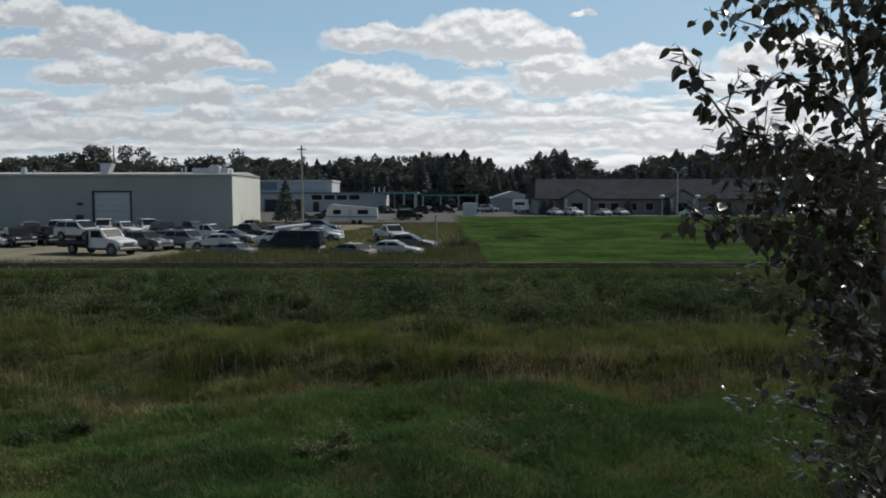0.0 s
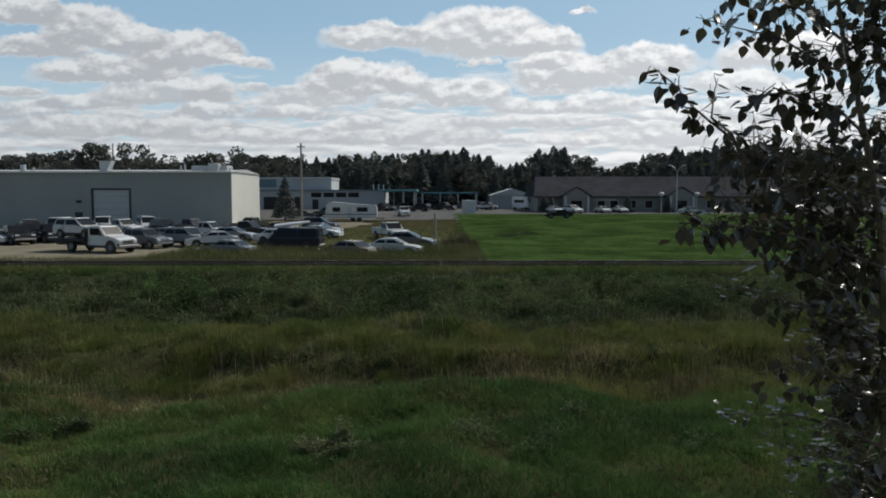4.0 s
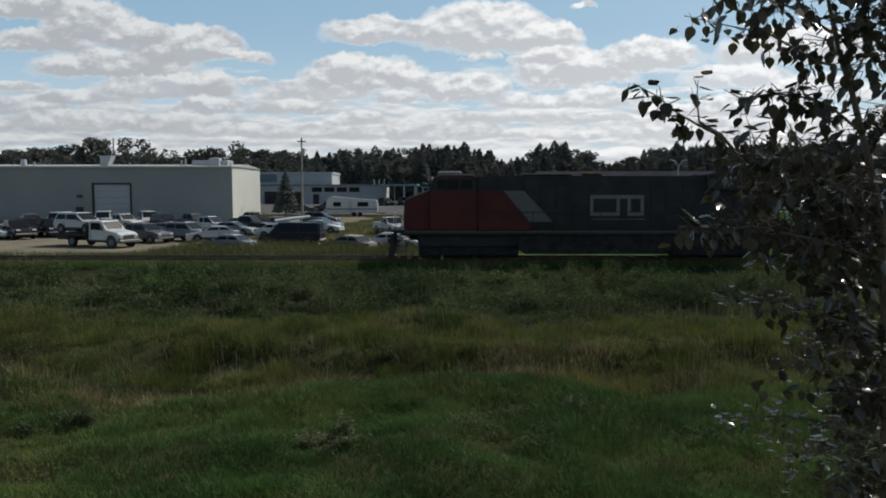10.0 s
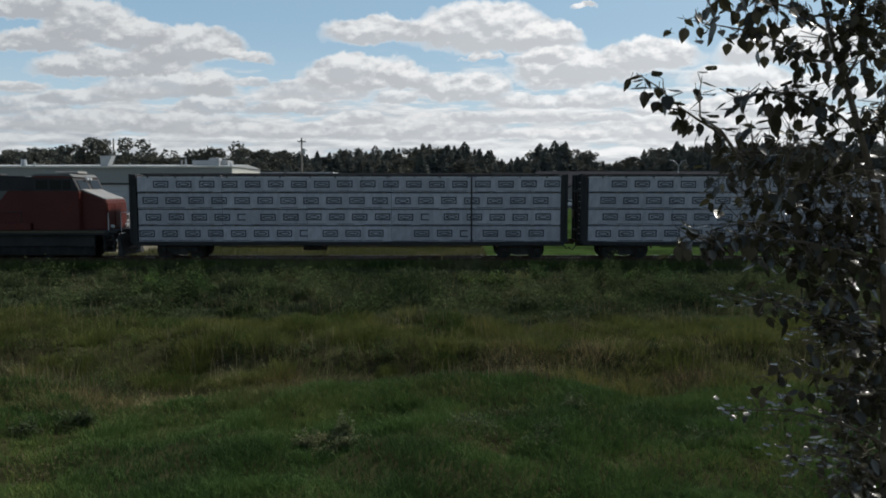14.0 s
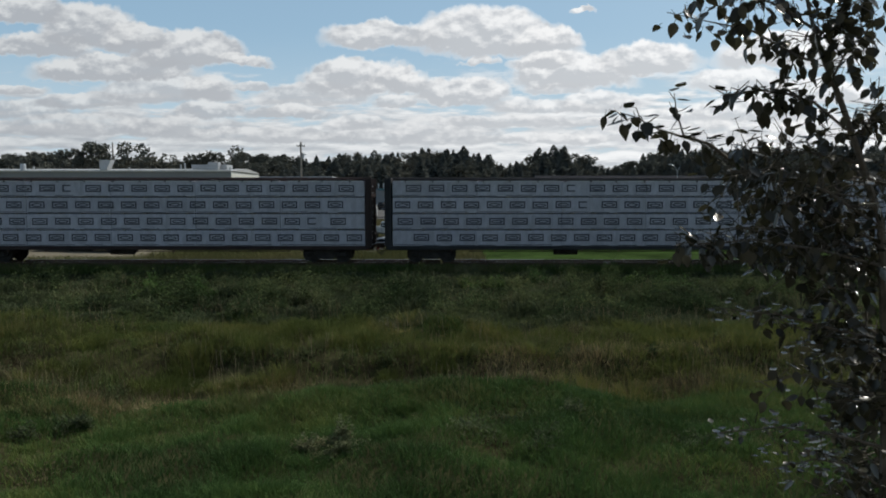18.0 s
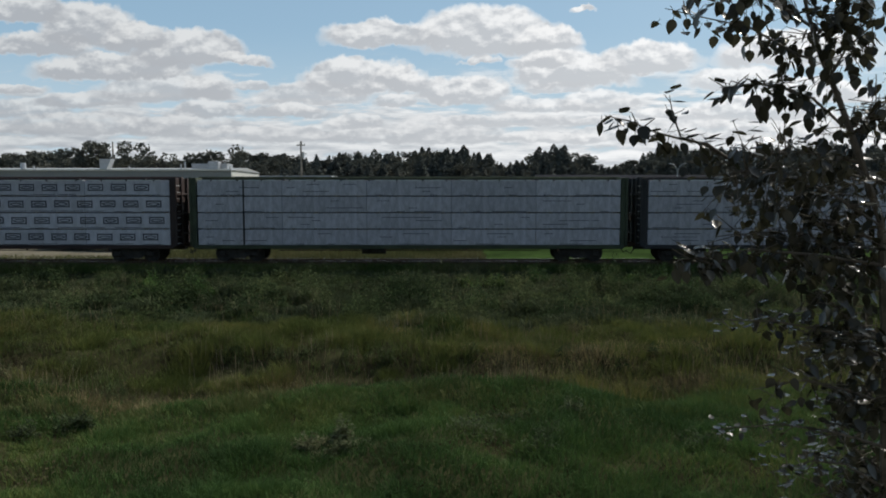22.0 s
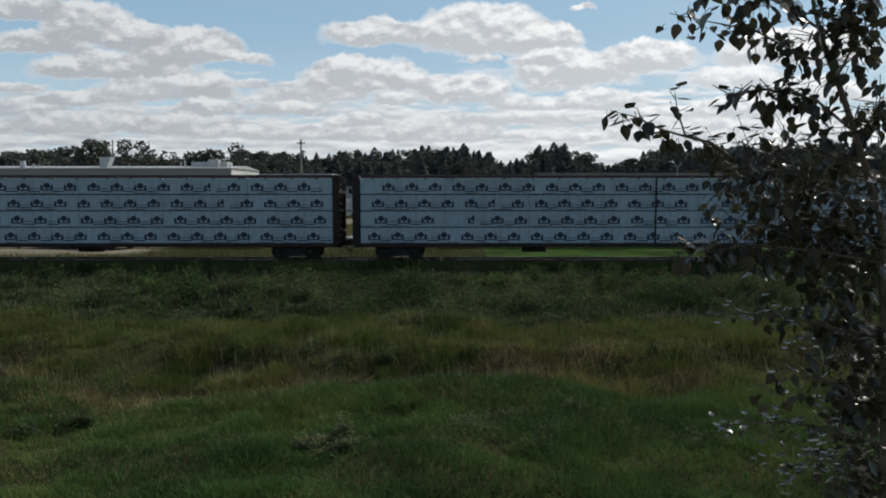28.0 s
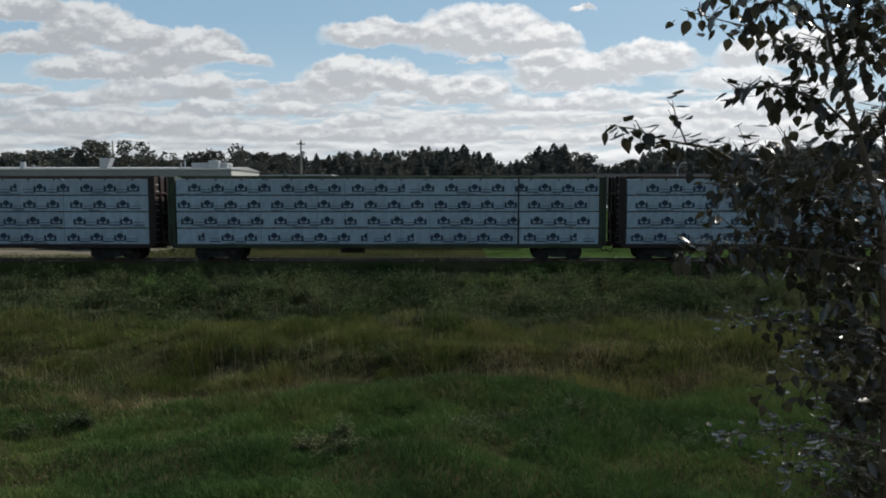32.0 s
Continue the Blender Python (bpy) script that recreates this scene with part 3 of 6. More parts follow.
tussocks("bank_tussocks", 150, 23.7, 28.2, 330, 1.05, 0.62, 0.016, M["bank"], "yellow-green tall grass mounds along the ditch bank", 21)
tussocks("meadow_tussocks", 46, 20.0, 23.4, 360, 0.75, 0.72, 0.016, M["bank"], "scattered yellow-green grass tussocks in the ditch", 24)
tussocks("lush_tussocks", 60, 10.5, 19.5, 420, 0.75, 0.42, 0.012, M["grassA"], "dense green grass tufts near the ditch", 22)
tussocks("weed_mounds", 130, 29.8, 38.2, 170, 0.85, 0.75, 0.05, M["weed"], "bushy dark weed mounds on the embankment", 23)


def leafy(name, count, y0, y1, per, size, height, leaf, material, label, seed, at=None):
    """Low domes of small broad leaves, looser towards their feet."""
    r = np.random.default_rng(seed)
    cx, cy = meadow(r, count, y0, y1, 0.66)
    if at is not None:
        cx, cy = r.normal(at[0], at[2], count), r.normal(at[1], at[3], count)
    s, hh = size * r.uniform(0.45, 1.5, count), height * r.uniform(0.5, 1.35, count)
    k = np.repeat(np.arange(count), per)
    n = len(k)
    d = r.normal(size=(n, 3))
    d[:, 2] = np.abs(d[:, 2])
    d /= np.linalg.norm(d, axis=1)[:, None]
    rad = r.uniform(0.55, 1.08, n) * (0.8 + 0.3 * np.sin(3 * np.arctan2(d[:, 1], d[:, 0]) + cx[k] * 5))
    c = np.stack([cx[k] + d[:, 0] * s[k] * rad, cy[k] + d[:, 1] * s[k] * rad, np.zeros(n)], -1)
    c[:, 2] = ground_z(c[:, 0], c[:, 1]) + d[:, 2] * hh[k] * rad
    out = d * (1, 1, 0.3) + r.normal(0, 0.45, (n, 3))
    out /= np.linalg.norm(out, axis=1)[:, None]
    q = np.cross(out, r.normal(0, 0.35, (n, 3)) + (0, 0, 1))
    q /= np.linalg.norm(q, axis=1)[:, None]
    w = (leaf * r.uniform(0.5, 1.3, n))[:, None]
    v = np.stack([c, c + out * w * 0.5 + q * w * 0.38, c + out * w, c + out * w * 0.5 - q * w * 0.38], 1).reshape(-1, 3)
    return tagged(new(name, raw_mesh(name, v, np.full(n, 4), np.arange(4 * n), material)), label, "weeds", kind="stuff")


leafy("leafy_weeds", 190, 28.8, 37.6, 330, 0.58, 0.62, 0.085, M["leafweed"], "bushy broad-leaved weeds on the embankment", 41)
leafy("weed_thicket", 85, 29.4, 36.4, 900, 1.05, 1.25, 0.085, M["leafweed"], "tall rounded thicket of weeds on the embankment", 48)
leafy("grass_tuft", 4, 0, 0, 900, 0.5, 0.46, 0.055, M["weed"], "dark taller tuft in the lush grass", 49, (-2.1, 14.6, 0.35, 0.3))
leafy("grass_tuft", 5, 0, 0, 700, 0.45, 0.41, 0.055, M["weed"], "dark taller tuft beside the bare patch", 50, (-8.4, 17.0, 0.8, 0.4))
leafy("grass_tuft", 7, 0, 0, 600, 0.5, 0.34, 0.05, M["weed"], "darker low tuft in the lush grass", 53, (2.6, 15.5, 1.6, 1.4))
leafy("leafy_weeds", 9, 0, 0, 800, 0.75, 0.85, 0.085, M["grassA"], "bright green leafy bush among the weeds", 42, (-13.0, 34.0, 1.9, 0.7))
leafy("leafy_weeds", 14, 0, 0, 600, 0.6, 0.7, 0.08, M["grassA"], "green leafy bush among the weeds", 43, (9.5, 36.0, 4.0, 0.8))
leafy("ditch_weeds", 150, 19.4, 24.6, 80, 0.26, 0.34, 0.05, M["paleweed"], "pale scattered weeds in the ditch", 44)
leafy("ditch_weeds", 46, 20.0, 25.0, 420, 0.55, 0.42, 0.055, M["leafweed"], "low leafy weeds in the ditch", 45)
leafy("low_leaves", 46, 10.5, 18.6, 420, 0.55, 0.17, 0.032, M["grassA"], "low broad leaves among the lush grass", 46)
leafy("bare_twigs", 26, 0, 0, 70, 0.4, 0.2, 0.05, M["brown"], "sparse brown weeds on a bare patch", 47, (-8.6, 14.1, 1.3, 0.8))
for cx, cy, wx, wy, n in ((-8.3, 18.9, 2.2, 0.7, 1500), (-4.8, 21.5, 1.8, 0.8, 800), (6.6, 21.3, 1.6, 0.9, 900), (1.3, 24.5, 1.6, 0.9, 600), (-12.5, 17.2, 1.2, 0.8, 700), (3.2, 22.0, 2.5, 0.8, 700)):
    x, y = rng.normal(cx, wx * 0.6, n), rng.normal(cy, wy * 0.6, n)
    blades("dry_straw", x, y, rng.uniform(0.10, 0.45, n), np.full(n, 0.014), 0.9, M["straw"], "patch of pale dry straw in the meadow")
x, y = rng.normal(5.0, 2.2, 1500), rng.normal(23.6, 0.7, 1500)
blades("tan_grass", x, y, rng.uniform(0.2, 0.55, len(x)) * (0.4 + 0.9 * lumps(x, y, 1.1, 54)), np.full(len(x), 0.016), 0.9, M["straw"], "tan dry grass standing on the ditch bank")
x, y = rng.uniform(-36, 36, 30000), rng.uniform(38.4, 40.6, 30000)
blades("rail_side_grass", x, y, rng.uniform(0.22, 0.58, len(x)) * np.interp(y, (38.4, 40.6), (1.1, 0.92)), np.full(len(x), 0.03), 0.5, M["grassB"],
       "uncut grass along the near rail")
x, y = rng.uniform(-36, 36, 16000), rng.uniform(40.95, 43.6, 16000)
blades("track_weeds", x, y, rng.uniform(0.16, 0.40, len(x)), np.full(len(x), 0.03), 0.6, M["grassB"], "low weeds growing between the rails")
x, y = meadow(rng, 5000, 19.0, 36.0)
pick = np.sin(x * 0.5 + y) + np.sin(0.8 * y - x * 0.3) > 0.3
x, y = x[pick], y[pick]
blades("seed_heads", x, y, rng.uniform(0.55, 0.95, len(x)), np.full(len(x), 0.014), 0.3, M["seed"], "pale dry seed heads standing in the meadow")
x = rng.uniform(-70, 70, 26000)
y = rng.uniform(43.6, 47.5, 26000)
blades("trackside_grass", x, y, rng.uniform(0.15, 0.5, len(x)), np.full(len(x), 0.03), 0.6, M["dull"], "uncut grass strip beyond the rails")
x = rng.uniform(-22, 2.5, 16000)
y = rng.uniform(47, 98, 16000)
blades("verge_grass", x, y, rng.uniform(0.15, 0.55, len(x)), np.full(len(x), 0.045), 0.6, M["dull"], "dry tall grass round the old cars")
x, y = rng.uniform(-21, 3, 24000), rng.uniform(50, 62, 24000)
blades("tall_verge_grass", x, y, rng.uniform(0.3, 0.95, len(x)) * (0.55 + 0.8 * lumps(x, y, 2.0, 51)), np.full(len(x), 0.03), 0.6, M["dull"], "tall dull grass standing before the old cars")
x = rng.uniform(-75, -14, 26000)
y = 46.5 + 7.5 * rng.uniform(0, 1, 26000) ** 1.4
blades("yard_edge_grass", x, y, rng.uniform(0.15, 0.46, len(x)) * (0.6 + 0.7 * lumps(x, y, 2.2, 52)), np.full(len(x), 0.04), 0.6, M["dull"], "rough grass at the edge of the gravel yard")
x = rng.uniform(3, 80, 42000)
y = 46 + 84 * rng.uniform(0, 1, 42000) ** 1.5
blades("lawn_grass", x, y, rng.uniform(0.05, 0.16, len(x)), np.full(len(x), 0.05), 0.7, M["mown"], "short mown grass of the field")

# ---- the train ----
CAR = 24.54            # coupler to coupler, lumber car
LOCO = 22.75
TRAIN = []             # (thing, offset behind the coupling of the engines and the first car)


def wheel_mesh(r):
    bm = bmesh.new()
    for y0, y1, q in ((-0.065, 0.065, r), (0.065, 0.095, r * 1.07), (-0.10, -0.065, r * 0.35)):
        rod((0, y0, 0), (0, y1, 0), q, 20, None, bm)
    return mesh("wheel", bm, M["grime"])


WHEEL = {r: wheel_mesh(r) for r in (0.46, 0.53)}


def bogie(parent, x, axles, base, r, name="truck", finish="grime"):
    """A running-gear truck: side frames, springs, axle boxes, wheels."""
    bm = bmesh.new()
    half = base * (axles - 1) / 2
    for s in (-1, 1):
        y = s * 0.98
        prism([(-half - 0.35, r + 0.10), (-half - 0.30, r - 0.12), (-half + 0.25, r - 0.10), (-half * 0.4, r - 0.28), (half * 0.4, r - 0.28), (half - 0.25, r - 0.10),
               (half + 0.30, r - 0.12), (half + 0.35, r + 0.10), (half * 0.5, r + 0.28), (-half * 0.5, r + 0.28)], y - 0.06, y + 0.06, 0.015, None, bm)
        for k in range(axles):
            box(-half + k * base - 0.16, -half + k * base + 0.16, y - 0.13, y + 0.13, r - 0.14, r + 0.14, 0.03, bm)
    for s in (-0.95, 0.95):
        for k in (-0.18, 0.0, 0.18):
            rod((k, s, r - 0.25), (k, s, r + 0.15), 0.075, 8, None, bm)
    box(-0.2, 0.2, -1.0, 1.0, r + 0.05, r + 0.30, 0.03, bm)
    t = part(name, bm, M[finish], parent, at=pose(x, 0, 0))
    for k in range(axles):
        for s in (-1, 1):
            part("wheel", WHEEL[r], None, t, at=pose(-half + k * base, s * 0.7525, r, 0, 0, 0 if s < 0 else 180))
        part("axle", rod((0, -0.7, 0), (0, 0.7, 0), 0.08), M["grime"], t, at=pose(-half + k * base, 0, r))
    return t


def coupler(parent, x, way):
    bm = box(0, 0.55, -0.09, 0.09, 0.78, 0.96, 0.02)
    box(0.42, 0.66, -0.16, 0.16, 0.72, 1.02, 0.04, bm)
    part("coupler", bm, M["rust"], parent, at=pose(x, 0, 0, 0, 0, 0 if way > 0 else 180))
    hose = rod((0.3, 0.35, 0.75), (0.55, 0.40, 0.40), 0.025)
    rod((0.55, 0.40, 0.40), (0.75, 0.36, 0.52), 0.025, 8, None, hose)
    part("brake_hose", hose, M["trim"], parent, at=pose(x, 0, 0, 0, 0, 0 if way > 0 else 180))


def emblem(parent, side):
    """White rail emblem of plain bars on the hood."""
    y = side * 1.062
    f = -side   # reads the same way from either side of the track
    for x0, x1, z0, z1 in ((-1.55, -1.37, 2.33, 3.47), (-1.37, -0.10, 3.27, 3.47), (-1.37, -0.10, 2.33, 2.53), (-0.10, 0.08, 2.33, 3.47), (0.08, 0.50, 3.27, 3.47),
                           (0.50, 0.68, 2.33, 3.47), (0.68, 1.22, 2.33, 2.53), (0.68, 1.22, 3.27, 3.47), (1.22, 1.40, 2.33, 3.47)):
        a, b = sorted((x0 * f - 1.3, x1 * f - 1.3))
        part("emblem_bar", box(a, b, y - 0.006, y + 0.006, z0, z1), M["emblem"], parent, "pale grey painted bar")
    part("lettering_bar", box(-2.8, 0.1, y - 0.005, y + 0.005, 2.12, 2.18), M["grey"], parent, "illegible small lettering")


def locomotive(label):
    e = thing("locomotive", pose(0, 0, 0), label, "locomotive", "engines of the train")
    h = LOCO / 2
    bed = box(-h + 0.75, h - 0.75, -1.52, 1.52, 1.30, 1.56, 0.03)
    box(-h + 1.2, h - 1.2, -0.6, 0.6, 0.95, 1.32, 0, bed)
    part("underframe", bed, M["black"], e)
    for s in (-1, 1):
        part("sill_stripe", box(-h + 1.7, h - 1.0, s * 1.53 - 0.006, s * 1.53 + 0.006, 1.44, 1.53), M["yellow"], e, "thin dull yellow reflective stripe")
    # long hood, in engine room, radiator and equipment sections
    part("hood", prism([(-6.2, 1.56), (6.2, 1.56), (6.2, 4.42), (5.8, 4.52), (-6.2, 4.52)], -1.02, 1.02, 0.04), M["black"], e)
    part("equipment_cab", prism([(4.0, 1.57), (6.48, 1.57), (6.48, 4.46), (4.0, 4.46)], -1.16, 1.16, 0.04), M["black"], e)
    part("radiator", prism([(-10.15, 1.57), (-6.0, 1.57), (-6.0, 4.60), (-10.15, 4.60)], -1.05, 1.05, 0.04), M["black"], e)
    for s in (-1, 1):
        part("radiator_wing", prism([(-10.1, 3.75), (-6.3, 3.75), (-6.1, 4.05), (-6.1, 4.62), (-10.15, 4.62), (-10.15, 4.05)], min(s * 1.04, s * 1.5), max(s * 1.04, s * 1.5), 0.03), M["black"], e)
        for k in range(11):
            x = -5.6 + k * 0.86
            part("hood_door", box(x, x + 0.78, s * 1.035 - 0.015, s * 1.035 + 0.015, 1.75, 3.05 if 3 < k < 8 else 4.1, 0.008), M["black"], e)
        for k in range(5):
            part("louvre", box(-9.6 + k * 0.7, -9.05 + k * 0.7, s * 1.065 - 0.02, s * 1.065 + 0.02, 2.2, 3.4, 0.01), M["trim"], e)
    for x in (-8.9, -7.4):
        part("radiator_fan", rod((x, 0, 4.60), (x, 0, 4.72), 0.62, 20), M["trim"], e)
    stack = box(-0.55, 0.55, -0.3, 0.3, 4.52, 4.72, 0.05)
    part("exhaust_pipe", stack, M["rust"], e)
    part("dynamic_brake_housing", box(1.2, 3.9, -0.85, 0.85, 4.51, 4.66, 0.05), M["black"], e)
    # cab and nose
    cab = prism([(6.5, 1.57), (9.05, 1.57), (9.05, 3.66), (8.72, 4.40), (8.45, 4.56), (6.7, 4.56), (6.5, 4.42)], -1.5, 1.5, 0.05)
    cabo = part("cab", cab, M["red"], e, "red cab with a grey roof")
    part("cab_upper", prism([(6.49, 3.70), (9.06, 3.70), (8.74, 4.38), (6.49, 4.38)], -1.512, 1.512, 0.01), M["black"], e)
    # roof in a lighter grey, sunlight put into the colour
    part("cab_roof", prism([(6.45, 4.44), (8.78, 4.44), (8.55, 4.62), (6.6, 4.62)], -1.47, 1.47, 0.04), M["grey"], e, "grey cab roof, coloured lighter for the sun")
    part("air_conditioner", box(7.3, 8.6, -0.55, 0.55, 4.62, 4.78, 0.05), M["silver"], e)
    part("nose", prism([(9.0, 1.57), (10.45, 1.57), (10.45, 3.12), (10.30, 3.26), (9.0, 3.76)], -1.25, 1.25, 0.06, lambda z: 0.0), M["red"], e)
    # pale sheet over the red nose, its colour stands for sunlight
    part("nose_top", prism([(9.02, 3.72), (10.34, 3.22), (10.36, 3.27), (9.02, 3.80)], -1.2, 1.2, 0.01), M["silver"], e, "nose top coloured pale grey for the sun on it")
    part("nose_door", box(10.44, 10.48, -0.35, 0.35, 1.65, 2.95, 0.01), M["red"], e)
    for s in (-1, 1):
        for x0, x1 in ((6.75, 7.35), (7.5, 8.1), (8.2, 8.62)):
            part("side_window", box(x0, x1, s * 1.516 - 0.012, s * 1.516 + 0.012, 3.80, 4.28, 0.01), M["glass"], e, "dark cab side window")
        part("windshield", box(-0.02, 0.02, -0.52, 0.52, -0.28, 0.28, 0.01), M["glass"], e, at=pose(8.92, s * 0.72, 4.03, 0, -24, 0))
        part("headlight", rod((8.86, s * 0.18, 4.36), (8.96, s * 0.18, 4.36), 0.09, 12), M["lens"], e)
        part("ditch_light", rod((10.5, s * 0.9, 1.75), (10.64, s * 0.9, 1.75), 0.10, 12), M["lens"], e)
        part("cab_flank", prism([(3.3, 1.6), (6.5, 1.6), (6.5, 3.70), (5.0, 3.70)], min(s * 1.17, s * 1.185), max(s * 1.17, s * 1.185)), M["red"], e)
        part("flank_stripe", prism([(2.3, 2.0), (3.58, 2.0), (5.0, 3.70), (3.9, 3.70)], min(s * 1.172, s * 1.19), max(s * 1.172, s * 1.19)), M["grey"], e, "slanted pale grey stripe")
        part("battery_box", box(3.6, 6.4, s * 1.45 - 0.12, s * 1.45 + 0.12, 1.56, 1.95, 0.03), M["red"], e)
        emblem(e, s)
        # walkway rails
        for k in range(14):
            x = -10.0 + k * 1.22
            part("stanchion", rod((x, s * 1.46, 1.55), (x, s * 1.46, 2.55), 0.02, 6), M["trim"], e)
        part("handrail", rod((-10.0, s * 1.46, 2.55), (5.9, s * 1.46, 2.55), 0.022, 6), M["trim"], e)
        for x, w in ((h - 0.55, 1), (-h + 0.55, -1)):
            part("grab_rail", rod((x - w * 0.3, s * 1.35, 1.3), (x - w * 0.3, s * 1.35, 2.5), 0.022, 6), M["lens"], e, "white grab rail")
            st = bmesh.new()
            for k in range(4):
                box(x - w * 0.25 - 0.25, x - w * 0.25 + 0.25, s * 1.38 - 0.13, s * 1.38 + 0.13, 0.42 + k * 0.28, 0.46 + k * 0.28, 0, st)
            box(x - w * 0.25 - 0.28, x - w * 0.25 - 0.24, s * 1.38 - 0.14, s * 1.38 + 0.14, 0.38, 1.5, 0, st)
            box(x - w * 0.25 + 0.24, x - w * 0.25 + 0.28, s * 1.38 - 0.14, s * 1.38 + 0.14, 0.38, 1.5, 0, st)
            part("steps", st, M["black"], e)
    for x, w in ((h - 0.35, 1), (-h + 0.35, -1)):
        part("end_platform", box(min(x, x - w * 1.0), max(x, x - w * 1.0), -1.45, 1.45, 1.40, 1.57, 0.02), M["black"], e)
        part("pilot", prism([(0, 0.16), (0.28, 0.16), (0.12, 1.35), (0, 1.35)], -1.42, 1.42, 0.02), M["black"], e, at=pose(x, 0, 0, 0, 0, 0 if w > 0 else 180))
        part("end_rail", rod((x, -0.9, 2.5), (x, 0.9, 2.5), 0.022, 6), M["lens"], e)
        for y in (-0.9, 0.9):
            part("stanchion", rod((x, y, 1.5), (x, y, 2.5), 0.022, 6), M["lens"], e)
        coupler(e, w * (h - 0.6), w)
    part("fuel_tank", prism([(-3.9, 0.26), (3.9, 0.26), (4.25, 0.6), (4.25, 1.3), (-4.25, 1.3), (-4.25, 0.6)], -1.47, 1.47, 0.06), M["under"], e)
    for s in (-1, 1):
        part("air_tank", rod((-2.6, s * 1.3, 1.15), (2.4, s * 1.3, 1.15), 0.16, 10), M["under"], e)
    for x in (-6.9, 6.9):
        bogie(e, x, 3, 2.0, 0.53, "truck", "under")
        # dark panels added to fill the gaps, for the shadow and dirt underneath
        for s in (-1, 1):
            part("brake_beam", box(x - 2.75, x + 2.75, s * 1.08 - 0.05, s * 1.08 + 0.05, 0.16, 0.66, 0.03), M["under"], e)
            part("frame_skirt", box(x - 2.8, x + 2.8, s * 1.2 - 0.04, s * 1.2 + 0.04, 0.66, 1.34, 0.02), M["black"], e)
    return e


# printed marks on the wrap: boxes with a lozenge, or an emblem over a bar
def mark_mesh(kind, w):
    bm = bmesh.new()
    y = -0.004
    if kind == "frame":
        z0, z1, t = 0.0, 0.38, 0.068
        box(0, w, y, 0.001, z0, z0 + t, 0, bm)
        box(0, w, y, 0.001, z1 - t, z1, 0, bm)
        box(0, t, y, 0.001, z0 + t, z1 - t, 0, bm)
        if w > 0.8:
            box(w - t, w, y, 0.001, z0 + t, z1 - t, 0, bm)
            own = bmesh.new()
            ring = [[own.verts.new((w / 2 + a * math.cos(k * math.pi / 7), y, 0.18 + b * math.sin(k * math.pi / 7))) for k in range(14)] for a, b in ((0.32, 0.095), (0.22, 0.042))]
            for k in range(14):
                j = (k + 1) % 14
                own.faces.new((ring[0][k], ring[0][j], ring[1][j], ring[1][k]))
            join(bm, own)
        return mesh("printed_mark", bm, M["ink"])
    if kind == "tree":
        # a tree between two brackets on a base bar; cut short, its first half alone
        whole = w > 0.8
        box(0, 0.56 if whole else 0.30, y, 0.001, 0, 0.055, 0, bm)
        prism([(0, 0.055), (0.105, 0.055), (0.105, 0.22), (0.06, 0.27), (0, 0.24)], y, 0.001, 0, None, bm)
        crown = [(0.25, 0.055), (0.31, 0.055), (0.31, 0.12), (0.43, 0.16), (0.43, 0.26), (0.36, 0.33), (0.33, 0.36), (0.23, 0.36), (0.20, 0.33), (0.13, 0.26), (0.13, 0.16), (0.25, 0.12)]
        if whole:
            prism([(0.455, 0.055), (0.56, 0.055), (0.56, 0.24), (0.50, 0.27), (0.455, 0.22)], y, 0.001, 0, None, bm)
            prism(crown, y, 0.001, 0, None, bm)
        else:
            prism([(0.25, 0.055), (0.29, 0.055), (0.29, 0.36)] + crown[7:], y, 0.001, 0, None, bm)
        for v in bm.verts:
            v.co.x, v.co.z = v.co.x * 1.2, v.co.z * 1.2
        return mesh("printed_mark", bm, M["bluink"])
    box(0, w, y, 0.001, 0, 0.06 if kind == "bluebar" else 0.032, 0, bm)
    return mesh("printed_line", bm, M["ink"] if kind == "line" else M["bluink"])


MARKS = {(k, w): mark_mesh(k, w) for k, w in (("frame", 0.84), ("frame", 0.45), ("tree", 0.84), ("tree", 0.45), ("line", 1.42), ("line", 1.0), ("line", 0.7), ("line", 0.45), ("blueline", 0.62), ("blueline", 1.1), ("bluebar", 0.62))}
PACK_L, PACK_H = 4.595, 0.845
PACKS = {k: mesh("lumber_pack", box(0, PACK_L, 0, 1.22, 0, PACK_H, 0.018), M[m]) for k, m in (("frame", "wrap"), ("tree", "wrapblue"), ("plain", "wrapplain"))}


